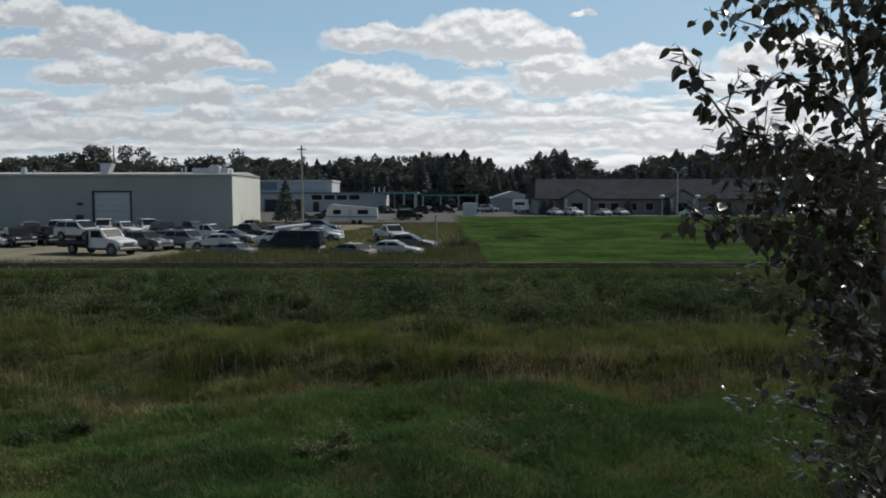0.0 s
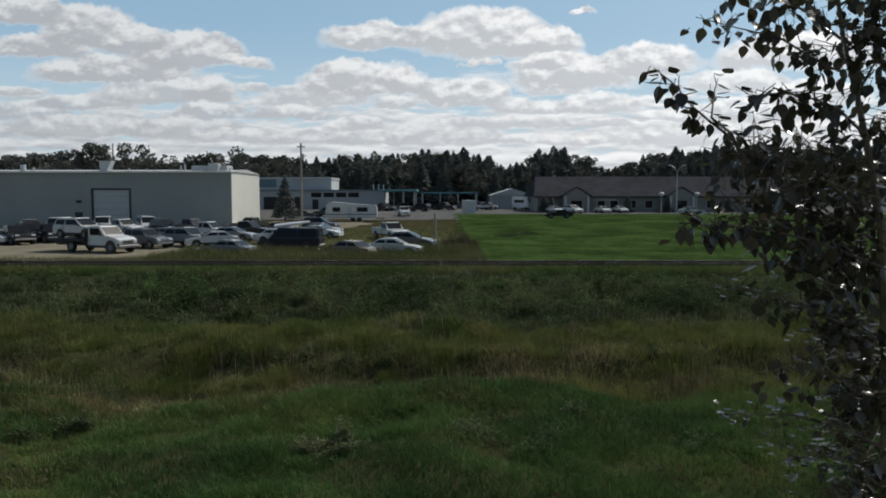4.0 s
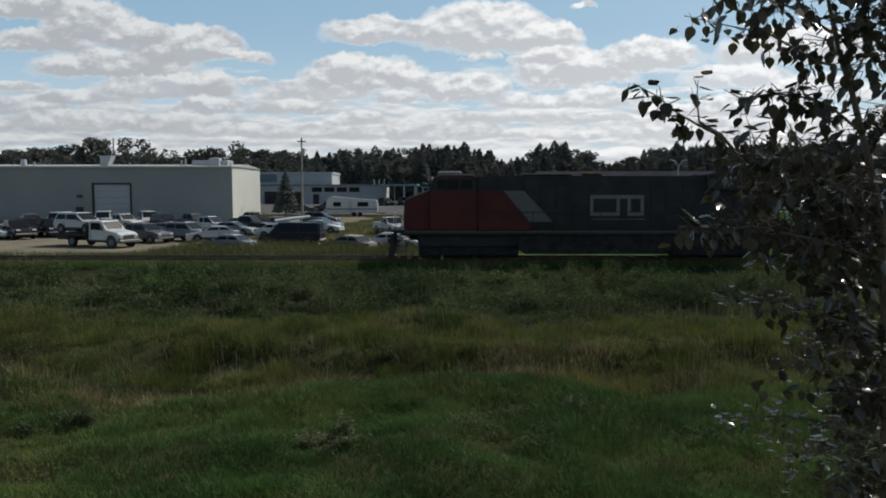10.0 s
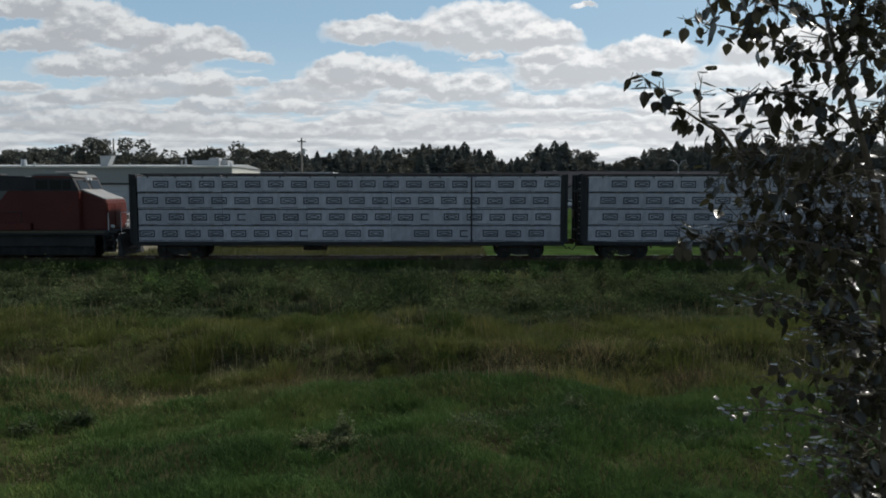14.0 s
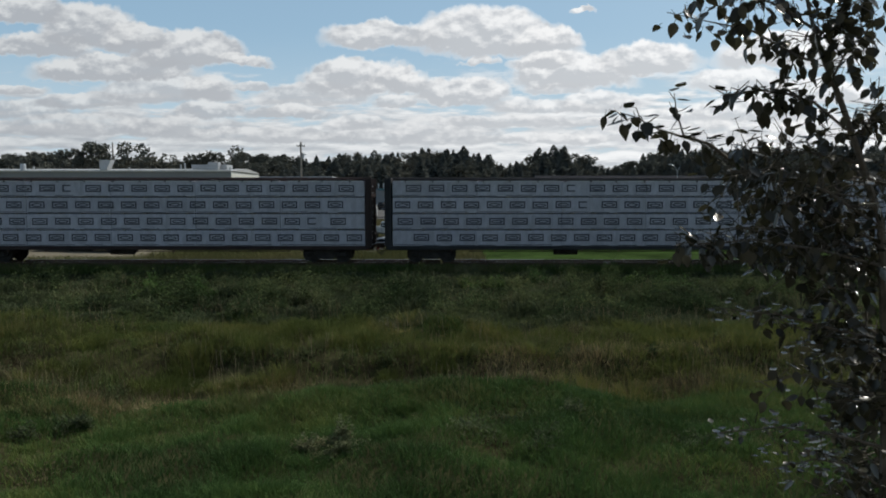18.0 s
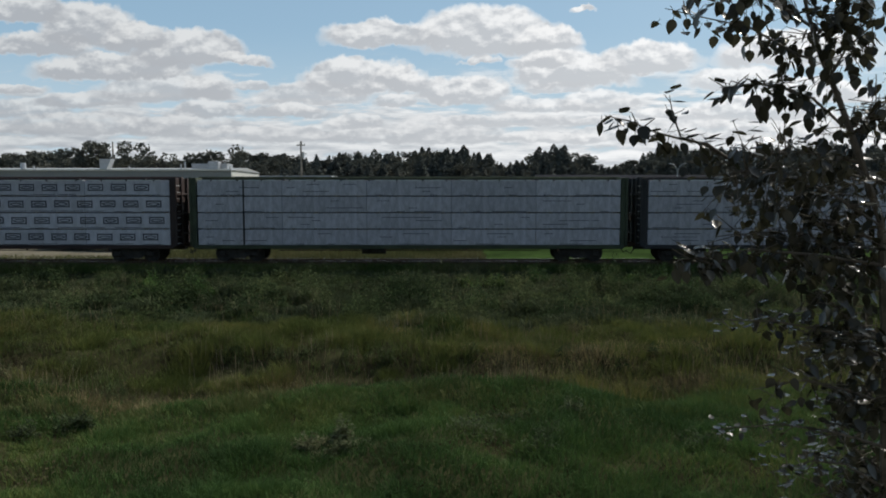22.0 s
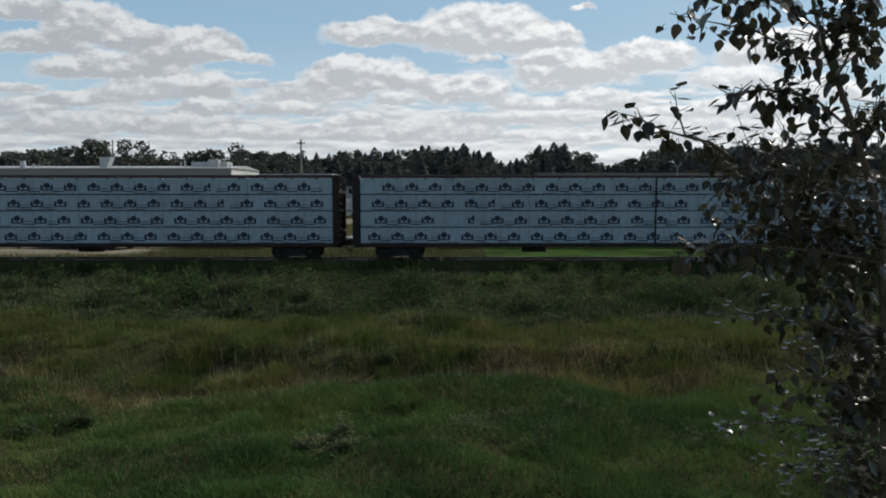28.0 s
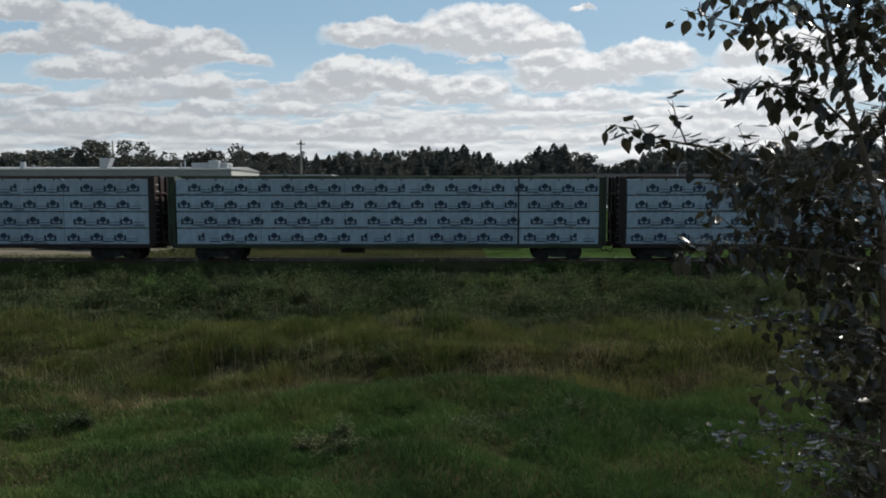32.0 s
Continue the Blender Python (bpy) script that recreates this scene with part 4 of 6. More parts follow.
def prints(pack, kind, r, start, phase, last):
    """The marks on one pack, running on along its tier, now and then cut short by a lap in the wrap."""
    if kind == "plain":
        for k in range(r.randint(3, 5)):
            w = r.choice((1.42, 0.7, 0.45, 0.45))
            part("printed_line", MARKS["line", w], None, pack, at=pose(r.uniform(0.1, PACK_L - w - 0.1), 0, r.choice((0.03, 0.03, 0.22, 0.42, 0.60))))
        return
    step, wide = (1.25, 0.84) if kind == "frame" else (1.27, 0.68)
    k = math.ceil((start - phase) / step)
    while phase + k * step - start < PACK_L - (wide + 0.02 if last else 0.02):
        x = phase + k * step - start
        w = 0.84 if r.random() < 0.97 else 0.45
        part("printed_mark", MARKS[kind, w], None, pack, at=pose(x, -0.006, (0.26 if kind == "frame" else 0.17) + r.uniform(-0.015, 0.015)))
        if kind == "tree" and x < PACK_L - 1.35:
            part("printed_line", MARKS["blueline", 0.62], None, pack, at=pose(x + 0.67, 0, 0.27))
            part("printed_bar", MARKS["bluebar", 0.62], None, pack, at=pose(x + 0.67 + r.uniform(-0.05, 0.05), 0, 0.115))
        k += 1
    if kind == "frame":
        for k in range(3):
            part("printed_line", MARKS["line", r.choice((1.42, 1.42, 1.0))], None, pack, at=pose(0.05 + 1.53 * k, 0, r.choice((0.02, 0.05))))
    else:
        for k in range(r.randint(1, 3)):
            part("printed_line", MARKS["blueline", r.choice((0.62, 1.1))], None, pack, at=pose(r.uniform(0.03, PACK_L - 1.2), 0, 0.03))


def lumber_car(kind, paint, seed, label, cut=None):
    """A centre-beam flatcar with a load of wrapped lumber in four tiers, five packs long."""
    r = random.Random(seed)
    c = thing("lumber_car", pose(0, 0, 0), label, "rail car", "cars of the train")
    h, end = CAR / 2, 11.52
    p = M[paint]
    deck = box(-end - 0.28, end + 0.28, -1.40, 1.40, 0.80, 0.92, 0.01)
    box(-end - 0.4, end + 0.4, -0.25, 0.25, 0.62, 0.82, 0, deck)
    part("deck", deck, p, c)
    for s in (-1, 1):
        part("side_sill", box(-end - 0.2, end + 0.2, s * 1.40 - 0.04, s * 1.40 + 0.04, 0.73, 0.93, 0.01), p, c)
        part("bulkhead", box(s * (end + 0.155) - 0.125, s * (end + 0.155) + 0.125, -1.38, 1.38, 0.9, 4.60, 0.02), p, c)
        for y in (-1.36, -0.45, 0.45, 1.36):
            part("bulkhead_post", box(s * (end + 0.34) - 0.06, s * (end + 0.34) + 0.06, y - 0.06, y + 0.06, 0.9, 4.62, 0.01), p, c)
        for z in (1.5, 2.6, 3.7):
            part("bulkhead_rib", box(s * (end + 0.33) - 0.045, s * (end + 0.33) + 0.045, -1.3, 1.3, z - 0.05, z + 0.05, 0.01), p, c)
        lad = bmesh.new()
        for k in range(10):
            box(s * (end + 0.42) - 0.012, s * (end + 0.42) + 0.012, -1.30, -0.85, 1.0 + k * 0.35, 1.03 + k * 0.35, 0, lad)
        part("ladder", lad, M["lens"], c, "white ladder rungs")
        coupler(c, s * (h - 0.66), s)
        bogie(c, s * 9.38, 2, 1.75, 0.46)
        part("hand_brake_wheel" if s > 0 else "placard", rod((s * (end + 0.42), 0.6, 2.4), (s * (end + 0.47), 0.6, 2.4), 0.25, 14), M["rust"], c)
    part("centre_beam", box(-end, end, -0.07, 0.07, 0.9, 4.66, 0.01), p, c)
    part("top_chord", box(-end - 0.25, end + 0.25, -0.22, 0.22, 4.56, 4.68, 0.02), p, c)
    for k in range(8):
        x = -8.0 + k * 16 / 7 + r.uniform(-0.3, 0.3)
        part("strap_winch", box(x - 0.05, x + 0.05, -1.46, -1.36, 0.58 + r.uniform(0, 0.1), 0.76, 0.01), M["rust"], c)
    part("brake_reservoir", rod((-2.6, -0.75, 0.60), (-1.3, -0.75, 0.60), 0.19, 10), M["grime"], c)
    part("brake_rod", rod((-7.3, -0.5, 0.58), (7.3, -0.5, 0.58), 0.025, 6), M["grime"], c)
    for tier, i, s in product(range(4), range(5), (-1, 1)):
        x = -end + 0.03 + i * (PACK_L + 0.012)
        z = 0.935 + tier * 0.895
        at = pose(x, -1.34 + 0.018 * math.sin(5 * tier + seed) - 0.002 * i, z) if s < 0 else pose(x + PACK_L, 1.34, z, 0, 0, 180)
        pk = part("lumber_pack", PACKS[kind], None, c, at=at)
        if s < 0:
            prints(pk, kind, r, x, 0.37 * (tier * tier + seed), i == 4)
    bm = bmesh.new()
    for tier in range(1, 4):
        for k in range(20):
            x = -end + 0.5 + k * 1.17
            box(x, x + 0.09, -1.33, -0.1, 0.895 + tier * 0.895, 0.936 + tier * 0.895, 0, bm)
    tagged(part("lath", bm, M["lath"], c, "thin wooden spacer laths"), kind="stuff")
    for k in range(7):
        x = -end + 1.2 + k * 3.4 + r.uniform(-0.3, 0.3)
        part("strap", box(x - 0.02, x + 0.02, -1.375, -0.2, 4.515, 4.53), M["trim"], c)
        part("edge_guard", box(x - 0.08, x + 0.08, -1.385, -1.25, 4.46, 4.545, 0.01), M["trim"], c)
    for k in range(5):
        x = -end + 0.03 + k * (PACK_L + 0.012)
        part("top_lap", box(x + r.uniform(0.02, 0.5), x + PACK_L - r.uniform(0.02, 0.5), -1.372, -1.32, 4.425, 4.475, 0.004), M["lens"], c, "white folded edge of the wrap")
    for k in range(16):
        x = -end + 0.7 + k * 1.44 + r.uniform(-0.12, 0.12)
        part("clip", box(x - 0.045, x + 0.045, -1.40, -1.30, 4.40, 4.50, 0.01), M["trim"], c)
    if cut is not None:
        x = -end + cut * 2 * end
        part("load_seam", box(x - 0.045, x + 0.045, -1.375, -1.30, 0.94, 4.5), M["trim"], c, "dark seam between lumber packs")
    return c


lead = locomotive("black freight locomotive with a red cab, pale stripe and emblem")
lead["label"] = "leading black and red freight locomotive, cab end forward"
TRAIN.append((lead, -LOCO * 1.5 + 0.25, 180))
trailing = copy_thing(lead, pose(0, 0, 0))
trailing["label"] = "second black and red locomotive, running cab end backward"
TRAIN.append((trailing, -LOCO * 0.5, 0))
LOADS = [("frame", "black", 0.79), ("frame", "black", None), ("frame", "carbrown", None), ("frame", "black", None), ("frame", "carbrown", None), ("plain", "cargreen", 0.11),
         ("plain", "black", None), ("frame", "black", None), ("tree", "carbrown", None), ("tree", "carbrown", 0.70), ("tree", "carbrown", 0.59), ("tree", "cargreen", 0.81), ("tree", "carbrown", None)]
WORDS = dict(frame="centre-beam car stacked with white wrapped lumber, printed frames", plain="centre-beam car stacked with plain grey-wrapped lumber packs",
             tree="centre-beam car stacked with pale blue wrapped lumber, dark prints")
for i, (kind, paint, cut) in enumerate(LOADS):
    TRAIN.append((lumber_car(kind, paint, 40 + i, WORDS[kind], cut), CAR * (i + 0.5), 0))

# where the coupling between engines and cars is, seconds and metres along the track
RUN = [(0, 189.0), (4, 129.9), (9, 56.5), (9.5, 49.5), (10, 42.2), (10.5, 34.6), (11, 27.3), (11.5, 20.0), (12, 12.7), (12.5, 5.3), (13, -2.0), (13.5, -10.0),
       (14, -17.4), (14.5, -24.8), (15.5, -39.8), (16.5, -54.7), (17, -62.2), (18, -77.1), (19, -92.1), (20, -106.9), (21, -121.9), (22, -136.8), (23, -151.5),
       (24, -166.9), (25, -181.4), (26.2, -199.5), (27.5, -218.9), (28, -226.1), (29, -240.7), (30, -255.4), (31, -270.7), (32, -285.2)]

# ---- buildings and yard ----
def gz(x, y):
    return float(ground_z(x, y))


def warehouse():
    X0, X1, Y0, Y1, Z0, Z1 = -112.0, -29.9, 105.0, 121.0, -1.0, 6.95
    w = thing("warehouse", pose(0, 0, 0), "long grey sheet-metal warehouse, end wall coloured lighter for the sun", "warehouse")
    dx0, dx1, dz = -49.6, -44.4, 4.45
    front = box(X0, dx0, Y0, Y0 + 0.25, Z0, Z1)
    box(dx1, X1 - 0.02, Y0, Y0 + 0.25, Z0, Z1, 0, front)
    box(dx0, dx1, Y0, Y0 + 0.25, dz, Z1, 0, front)
    part("front_wall", front, M["metalwall"], w, "grey ribbed metal wall, coloured darker for shade")
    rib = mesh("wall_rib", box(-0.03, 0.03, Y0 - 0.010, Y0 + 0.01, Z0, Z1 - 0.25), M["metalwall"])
    for k in range(82):
        x = X1 - 0.5 - k
        if not dx0 - 0.1 < x < dx1 + 0.1:
            part("wall_rib", rib, None, w, at=pose(x, 0, 0))
    # the sun on this end is put into its lighter colour
    part("end_wall", box(X1 - 0.25, X1, Y0 + 0.02, Y1, Z0, Z1), M["cream"], w, "metal end wall, coloured lighter cream for the sun")
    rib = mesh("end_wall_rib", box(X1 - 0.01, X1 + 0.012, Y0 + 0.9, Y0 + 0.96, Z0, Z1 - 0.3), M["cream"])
    for k in range(15):
        part("end_wall_rib", rib, None, w, at=pose(0, k, 0))
    part("back_wall", box(X0, X1 - 0.26, Y1 - 0.25, Y1, Z0, Z1), M["metalwall"], w)
    part("side_wall", box(X0, X0 + 0.25, Y0 + 0.26, Y1 - 0.26, Z0, Z1), M["metalwall"], w)
    part("roof", prism([(Y0 - 0.3, Z1), (Y1 + 0.3, Z1), ((Y0 + Y1) / 2, Z1 + 0.55)], 0, X1 - X0 + 0.4), M["roofgrey"], w, at=Matrix.Translation((X1 + 0.2, 0, 0)) @ pose(0, 0, 0, 0, 0, 90))
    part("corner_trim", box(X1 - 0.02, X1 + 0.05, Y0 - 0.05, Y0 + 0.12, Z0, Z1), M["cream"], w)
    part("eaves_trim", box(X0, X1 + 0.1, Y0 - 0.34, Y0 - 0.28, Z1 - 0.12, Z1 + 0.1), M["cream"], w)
    d = part("loading_door", box(dx0 + 0.05, dx1 - 0.05, Y0 + 0.10, Y0 + 0.18, Z0, dz - 0.04), M["doorwhite"], w, "white sectional loading door")
    for k in range(1, 6):
        part("door_seam", box(dx0 + 0.06, dx1 - 0.06, Y0 + 0.09, Y0 + 0.101, Z0 + k * 0.9 - 0.015, Z0 + k * 0.9 + 0.015), M["grey"], d)
    for a, b, c, e in ((dx0 - 0.22, dx0 + 0.04, Z0, dz + 0.2), (dx1 - 0.04, dx1 + 0.22, Z0, dz + 0.2), (dx0 + 0.04, dx1 - 0.04, dz - 0.03, dz + 0.2)):
        part("door_frame", box(a, b, Y0 - 0.06, Y0 + 0.2, c, e), M["trim"], w, "dark door surround")
    part("side_door", box(-52.2, -51.1, Y0 - 0.04, Y0 + 0.02, Z0, 1.25), M["trim"], w, "grey personnel door")
    part("wall_lamp", box(-51.9, -51.2, Y0 - 0.3, Y0, 2.6, 2.95, 0.05), M["trim"], w)
    # roof plant
    part("roof_vent", prism([(-49.9, 6.9), (-49.0, 6.9), (-48.2, 8.65), (-49.9, 8.65)], 108, 109.4, 0.02), M["galv"], w, "slanted pale exhaust hood")
    part("roof_stack", rod((-61.0, 108, 6.9), (-61.0, 108, 8.1), 0.45, 12, 0.35), M["galv"], w)
    part("roof_unit", box(-37.2, -31.9, 110, 113, 7.0, 8.05, 0.05), M["galv"], w, "long pale rooftop air unit")
    part("roof_unit", box(-34.4, -32.9, 109, 110.5, 7.0, 8.35, 0.05), M["galv"], w)
    for x, hgt in ((-38.4, 8.0), (-37.8, 8.25), (-60.0, 7.7), (-46.0, 7.6), (-31.2, 7.6)):
        part("roof_pipe", rod((x, 109, 6.9), (x, 109, hgt), 0.13, 8), M["galv"], w)
    return w


def white_building():
    w = thing("office_building", pose(0, 0, 0), "low white building with blue bands and a flat canopy", "building")
    Y = 172.0
    z = gz(-20, Y) - 0.1
    part("wall", box(-43, -13.5, Y, Y + 14, z, 4.55), M["whitewall"], w)
    part("upper_wall", box(-46, -26.2, Y + 3, Y + 16, 4.5, 7.3), M["whitewall"], w)
    part("roof", box(-43.2, -13.2, Y - 0.4, Y + 14.2, 4.56, 4.85, 0.03), M["blueband"], w, "blue roof edge band")
    part("upper_roof", box(-46.2, -26.0, Y + 2.7, Y + 16.2, 7.31, 7.75, 0.03), M["whitewall"], w)
    part("upper_band", box(-46.1, -39.2, Y + 2.9, Y + 3.0, 5.5, 7.2), M["blueband"], w, "dark blue upper facade band")
    for k in range(4):
        x = -30.4 + 2.9 * k
        win = part("window", box(x, x + 2.2, Y - 0.03, Y + 0.05, 3.2, 4.1), M["glass"], w)
        part("window_frame", box(x - 0.1, x + 2.3, Y - 0.02, Y + 0.02, 3.1, 4.2), M["trim"], win)
    # no openings here: dark panels on the wall stand for shaded bays
    for x0, x1, top in ((-41.5, -38.0, 3.2), (-36.5, -33.0, 3.2), (-30.2, -28.8, 2.6)):
        part("bay_door", box(x0, x1, Y - 0.04, Y + 0.04, z, top), M["trim"], w, "flat dark panel for the shade in an open bay")
    part("canopy", box(-14.0, -5.6, Y - 9.0, Y + 6, 4.45, 4.85, 0.04), M["teal"], w, "flat teal-edged canopy roof")
    for x, y in ((-13.0, Y - 8), (-8.6, Y - 8), (-6.2, Y - 8), (-6.2, Y + 4), (-11.5, Y + 4)):
        part("canopy_post", box(x - 0.15, x + 0.15, y - 0.15, y + 0.15, 0.1, 4.45), M["whitewall"], w)
    c = thing("rear_canopy", pose(0, 0, 0), "long low teal-edged carport roof behind the parking", "carport")
    part("roof", box(-5.4, 9.0, 184, 190, 4.0, 4.3, 0.04), M["teal"], c)
    for x in (-5.0, -0.5, 4.0, 8.6):
        for y in (184.4, 189.6):
            part("post", box(x - 0.12, x + 0.12, y - 0.12, y + 0.12, 0.3, 4.0), M["whitewall"], c)
    for k in range(3):
        part("roof_vent", rod((-16.5 + 1.2 * k, 178, 4.8), (-16.5 + 1.2 * k, 178, 6.2), 0.12, 8), M["galv"], w)


def hall():
    """The long low hall with a dark hipped roof."""
    w = thing("hall", pose(0, 0, 0), "long low beige hall with a dark hipped roof", "building")
    X0, X1, Y = 19.6, 74.0, 152.0
    z = gz(30, Y) - 0.1
    part("wall", box(X0, X1, Y, Y + 18, z, 3.4), M["beige"], w)
    bm = bmesh.new()
    a = [bm.verts.new(p) for p in ((X0 - 0.8, Y - 0.8, 3.35), (X1 + 0.8, Y - 0.8, 3.35), (X1 + 0.8, Y + 18.8, 3.35), (X0 - 0.8, Y + 18.8, 3.35), (X0 + 0.5, Y + 8, 7.6), (X1 - 3, Y + 8, 7.6))]
    for f in ((0, 1, 5, 4), (1, 2, 5), (2, 3, 4, 5), (3, 0, 4), (3, 2, 1, 0)):
        bm.faces.new([a[i] for i in f])
    part("roof", bm, M["roofdark"], w, "dark shingle roof")
    part("fascia", box(X0 - 0.85, X1 + 0.85, Y - 0.9, Y - 0.8, 3.15, 3.42), M["trim"], w)
    for gx in (27.2, 48.5):
        g = part("gable_entry", prism([(gx - 2.6, z), (gx + 2.6, z), (gx + 2.6, 3.6), (gx, 5.1), (gx - 2.6, 3.6)], Y - 2.4, Y - 0.02), M["beige"], w, "gabled entrance bay")
        part("entry_roof", prism([(gx - 3.0, 3.45), (gx, 5.15), (gx + 3.0, 3.45), (gx + 3.0, 3.65), (gx, 5.4), (gx - 3.0, 3.65)], Y - 2.7, Y + 5.0), M["roofdark"], w)
        part("entry_door", box(gx - 1.1, gx + 1.1, Y - 2.45, Y - 2.41, z, 2.5), M["glass"], g)
        for x in (gx - 2.3, gx + 2.3):
            part("entry_post", box(x - 0.22, x + 0.22, Y - 3.0, Y - 2.5, z, 3.4), M["whitewall"], w, "pale entrance pillar")
    for x in (32.0, 34.6, 38.4, 41.8, 54.5, 58.0, 62.5, 66.0):
        win = part("window", box(x, x + 1.5, Y - 0.05, Y + 0.03, 1.0, 2.5), M["glass"], w)
        part("window_frame", box(x - 0.12, x + 1.62, Y - 0.03, Y + 0.02, 0.88, 2.62), M["whitewall"], win)
    part("white_band", box(31.0, 36.0, Y - 0.08, Y - 0.01, 2.55, 2.75), M["whitewall"], w)
    part("white_band", box(31.0, 36.0, Y - 0.08, Y - 0.01, 0.35, 0.6), M["whitewall"], w)
    # low annexe
    s = thing("shed", pose(0, 0, 0), "grey metal shed with a shallow gable roof", "shed")
    zz = gz(15, 176)
    part("wall", box(11.8, 21.5, 176, 186, zz, 3.6), M["metalwall"], s)
    part("roof", prism([(11.4, 3.55), (21.9, 3.55), (16.6, 5.2)], 175.6, 186.4), M["roofgrey"], s, at=None)
    part("door", box(17.0, 20.5, 175.95, 176.02, zz, 3.2), M["doorwhite"], s)
    k = thing("storage_box", pose(0, 0, 0), "small grey storage container beside the parking", "container")
    part("body", box(4.0, 6.7, 146, 149, gz(5, 146), 2.6, 0.05), M["galv"], k)
    part("door", box(5.4, 6.6, 145.94, 145.99, gz(5, 146) + 0.1, 2.45), M["doorwhite"], k)


def utility_pole(x, y, top, label, arms=True):
    p = thing("utility_pole", pose(x, y, gz(x, y) - 0.2), label, "utility pole", "utility poles")
    h = top - gz(x, y)
    part("shaft", rod((0, 0, 0), (0, 0, h), 0.19, 10, 0.13), M["pole"], p)
    if arms:
        part("crossarm", box(-0.65, 0.65, -0.06, 0.06, h - 0.7, h - 0.55), M["pole"], p)
        for q in (-0.6, -0.2, 0.2, 0.6):
            part("insulator", rod((q, 0, h - 0.55), (q, 0, h - 0.35), 0.05, 6), M["lens"], p)
        part("transformer", rod((0.35, -0.1, h - 2.6), (0.35, -0.1, h - 1.7), 0.22, 10), M["galv"], p)
        part("bracket", box(0.05, 0.9, -0.04, 0.04, h - 2.0, h - 1.9), M["galv"], p)
    return p


def lamp_post(x, y, top, arm):
    p = thing("street_lamp", pose(x, y, gz(x, y)), "tall pale street lamp with curved arms", "street lamp", "street lamps")
    h = top - gz(x, y)
    part("shaft", rod((0, 0, 0), (0, 0, h * 0.8), 0.16, 8, 0.09), M["galv"], p)
    for s in (-1, 1):
        bm = bmesh.new()
        pts = [(s * arm * (1 - math.cos(a)), 0, h * 0.8 + h * 0.2 * math.sin(a)) for a in (0, 0.5, 1.0, 1.5)]
        for a, b in zip(pts, pts[1:]):
            rod(a, b, 0.06, 6, None, bm)
        part("arm", bm, M["galv"], p)
        part("lamp_head", box(s * arm - 0.3, s * arm + 0.3, -0.12, 0.12, h - 0.12, h + 0.03, 0.03), M["galv"], p)


def short_lamp(x, y):
    p = thing("entrance_lamp", pose(x, y, gz(x, y)), "short white lantern on a post by the hall", "lamp post", "entrance lamps")
    part("shaft", rod((0, 0, 0), (0, 0, 3.4), 0.09, 8), M["whitewall"], p)
    part("lantern", rod((0, 0, 3.4), (0, 0, 3.9), 0.35, 8, 0.55), M["doorwhite"], p)
    part("cap", rod((0, 0, 3.9), (0, 0, 4.2), 0.62, 8, 0.1), M["whitewall"], p)


def caravan():
    c = thing("caravan", pose(-14.3, 117, gz(-14.3, 117), 0, 0, 0), "old white travel trailer parked on grass", "travel trailer")
    part("body", prism([(-4.0, 0.55), (3.9, 0.55), (4.05, 1.2), (3.9, 2.55), (1.0, 2.75), (-3.2, 3.15), (-3.9, 2.6), (-4.1, 1.4)], -1.2, 1.2, 0.12), PAINT["white"], c)
    part("stripe", box(-4.0, 3.95, -1.215, -1.19, 1.05, 1.25), M["blueband"], c)
    for x0, x1 in ((-2.9, -1.7), (0.9, 2.6)):
        part("window", box(x0, x1, -1.22, -1.19, 1.55, 2.25, 0.01), M["glass"], c)
    part("door", box(-0.6, 0.1, -1.215, -1.19, 0.7, 2.4, 0.01), M["doorwhite"], c)
    for x in (0.3, 1.3):
        part("wheel", rod((x, -1.18, 0.36), (x, -0.95, 0.36), 0.36, 16), M["tyre"], c)
    part("hitch", rod((3.8, 0, 0.5), (5.2, 0, 0.45), 0.06, 6), M["trim"], c)


def fence_post():
    p = thing("fence_post", pose(-0.5, 64.7, gz(-0.5, 64.7)), "leaning dark weathered wooden fence post", "post")
    part("shaft", rod((0, 0, -0.2), (-0.15, 0, 3.1), 0.10, 8, 0.08), M["pole"], p)
    part("brace", rod((0.75, 0.3, -0.1), (0.05, 0, 0.95), 0.05, 6), M["pole"], p)


warehouse()
white_building()
hall()
utility_pole(-22.1, 116.2, 12.0, "tall weathered wooden utility pole with a crossarm")
utility_pole(-66.5, 150.0, 14.2, "far wooden utility pole behind the warehouse", False)
lamp_post(47.0, 148.0, 9.6, 1.5)
short_lamp(43.5, 146.5)
short_lamp(50.5, 146.5)
caravan()
fence_post()

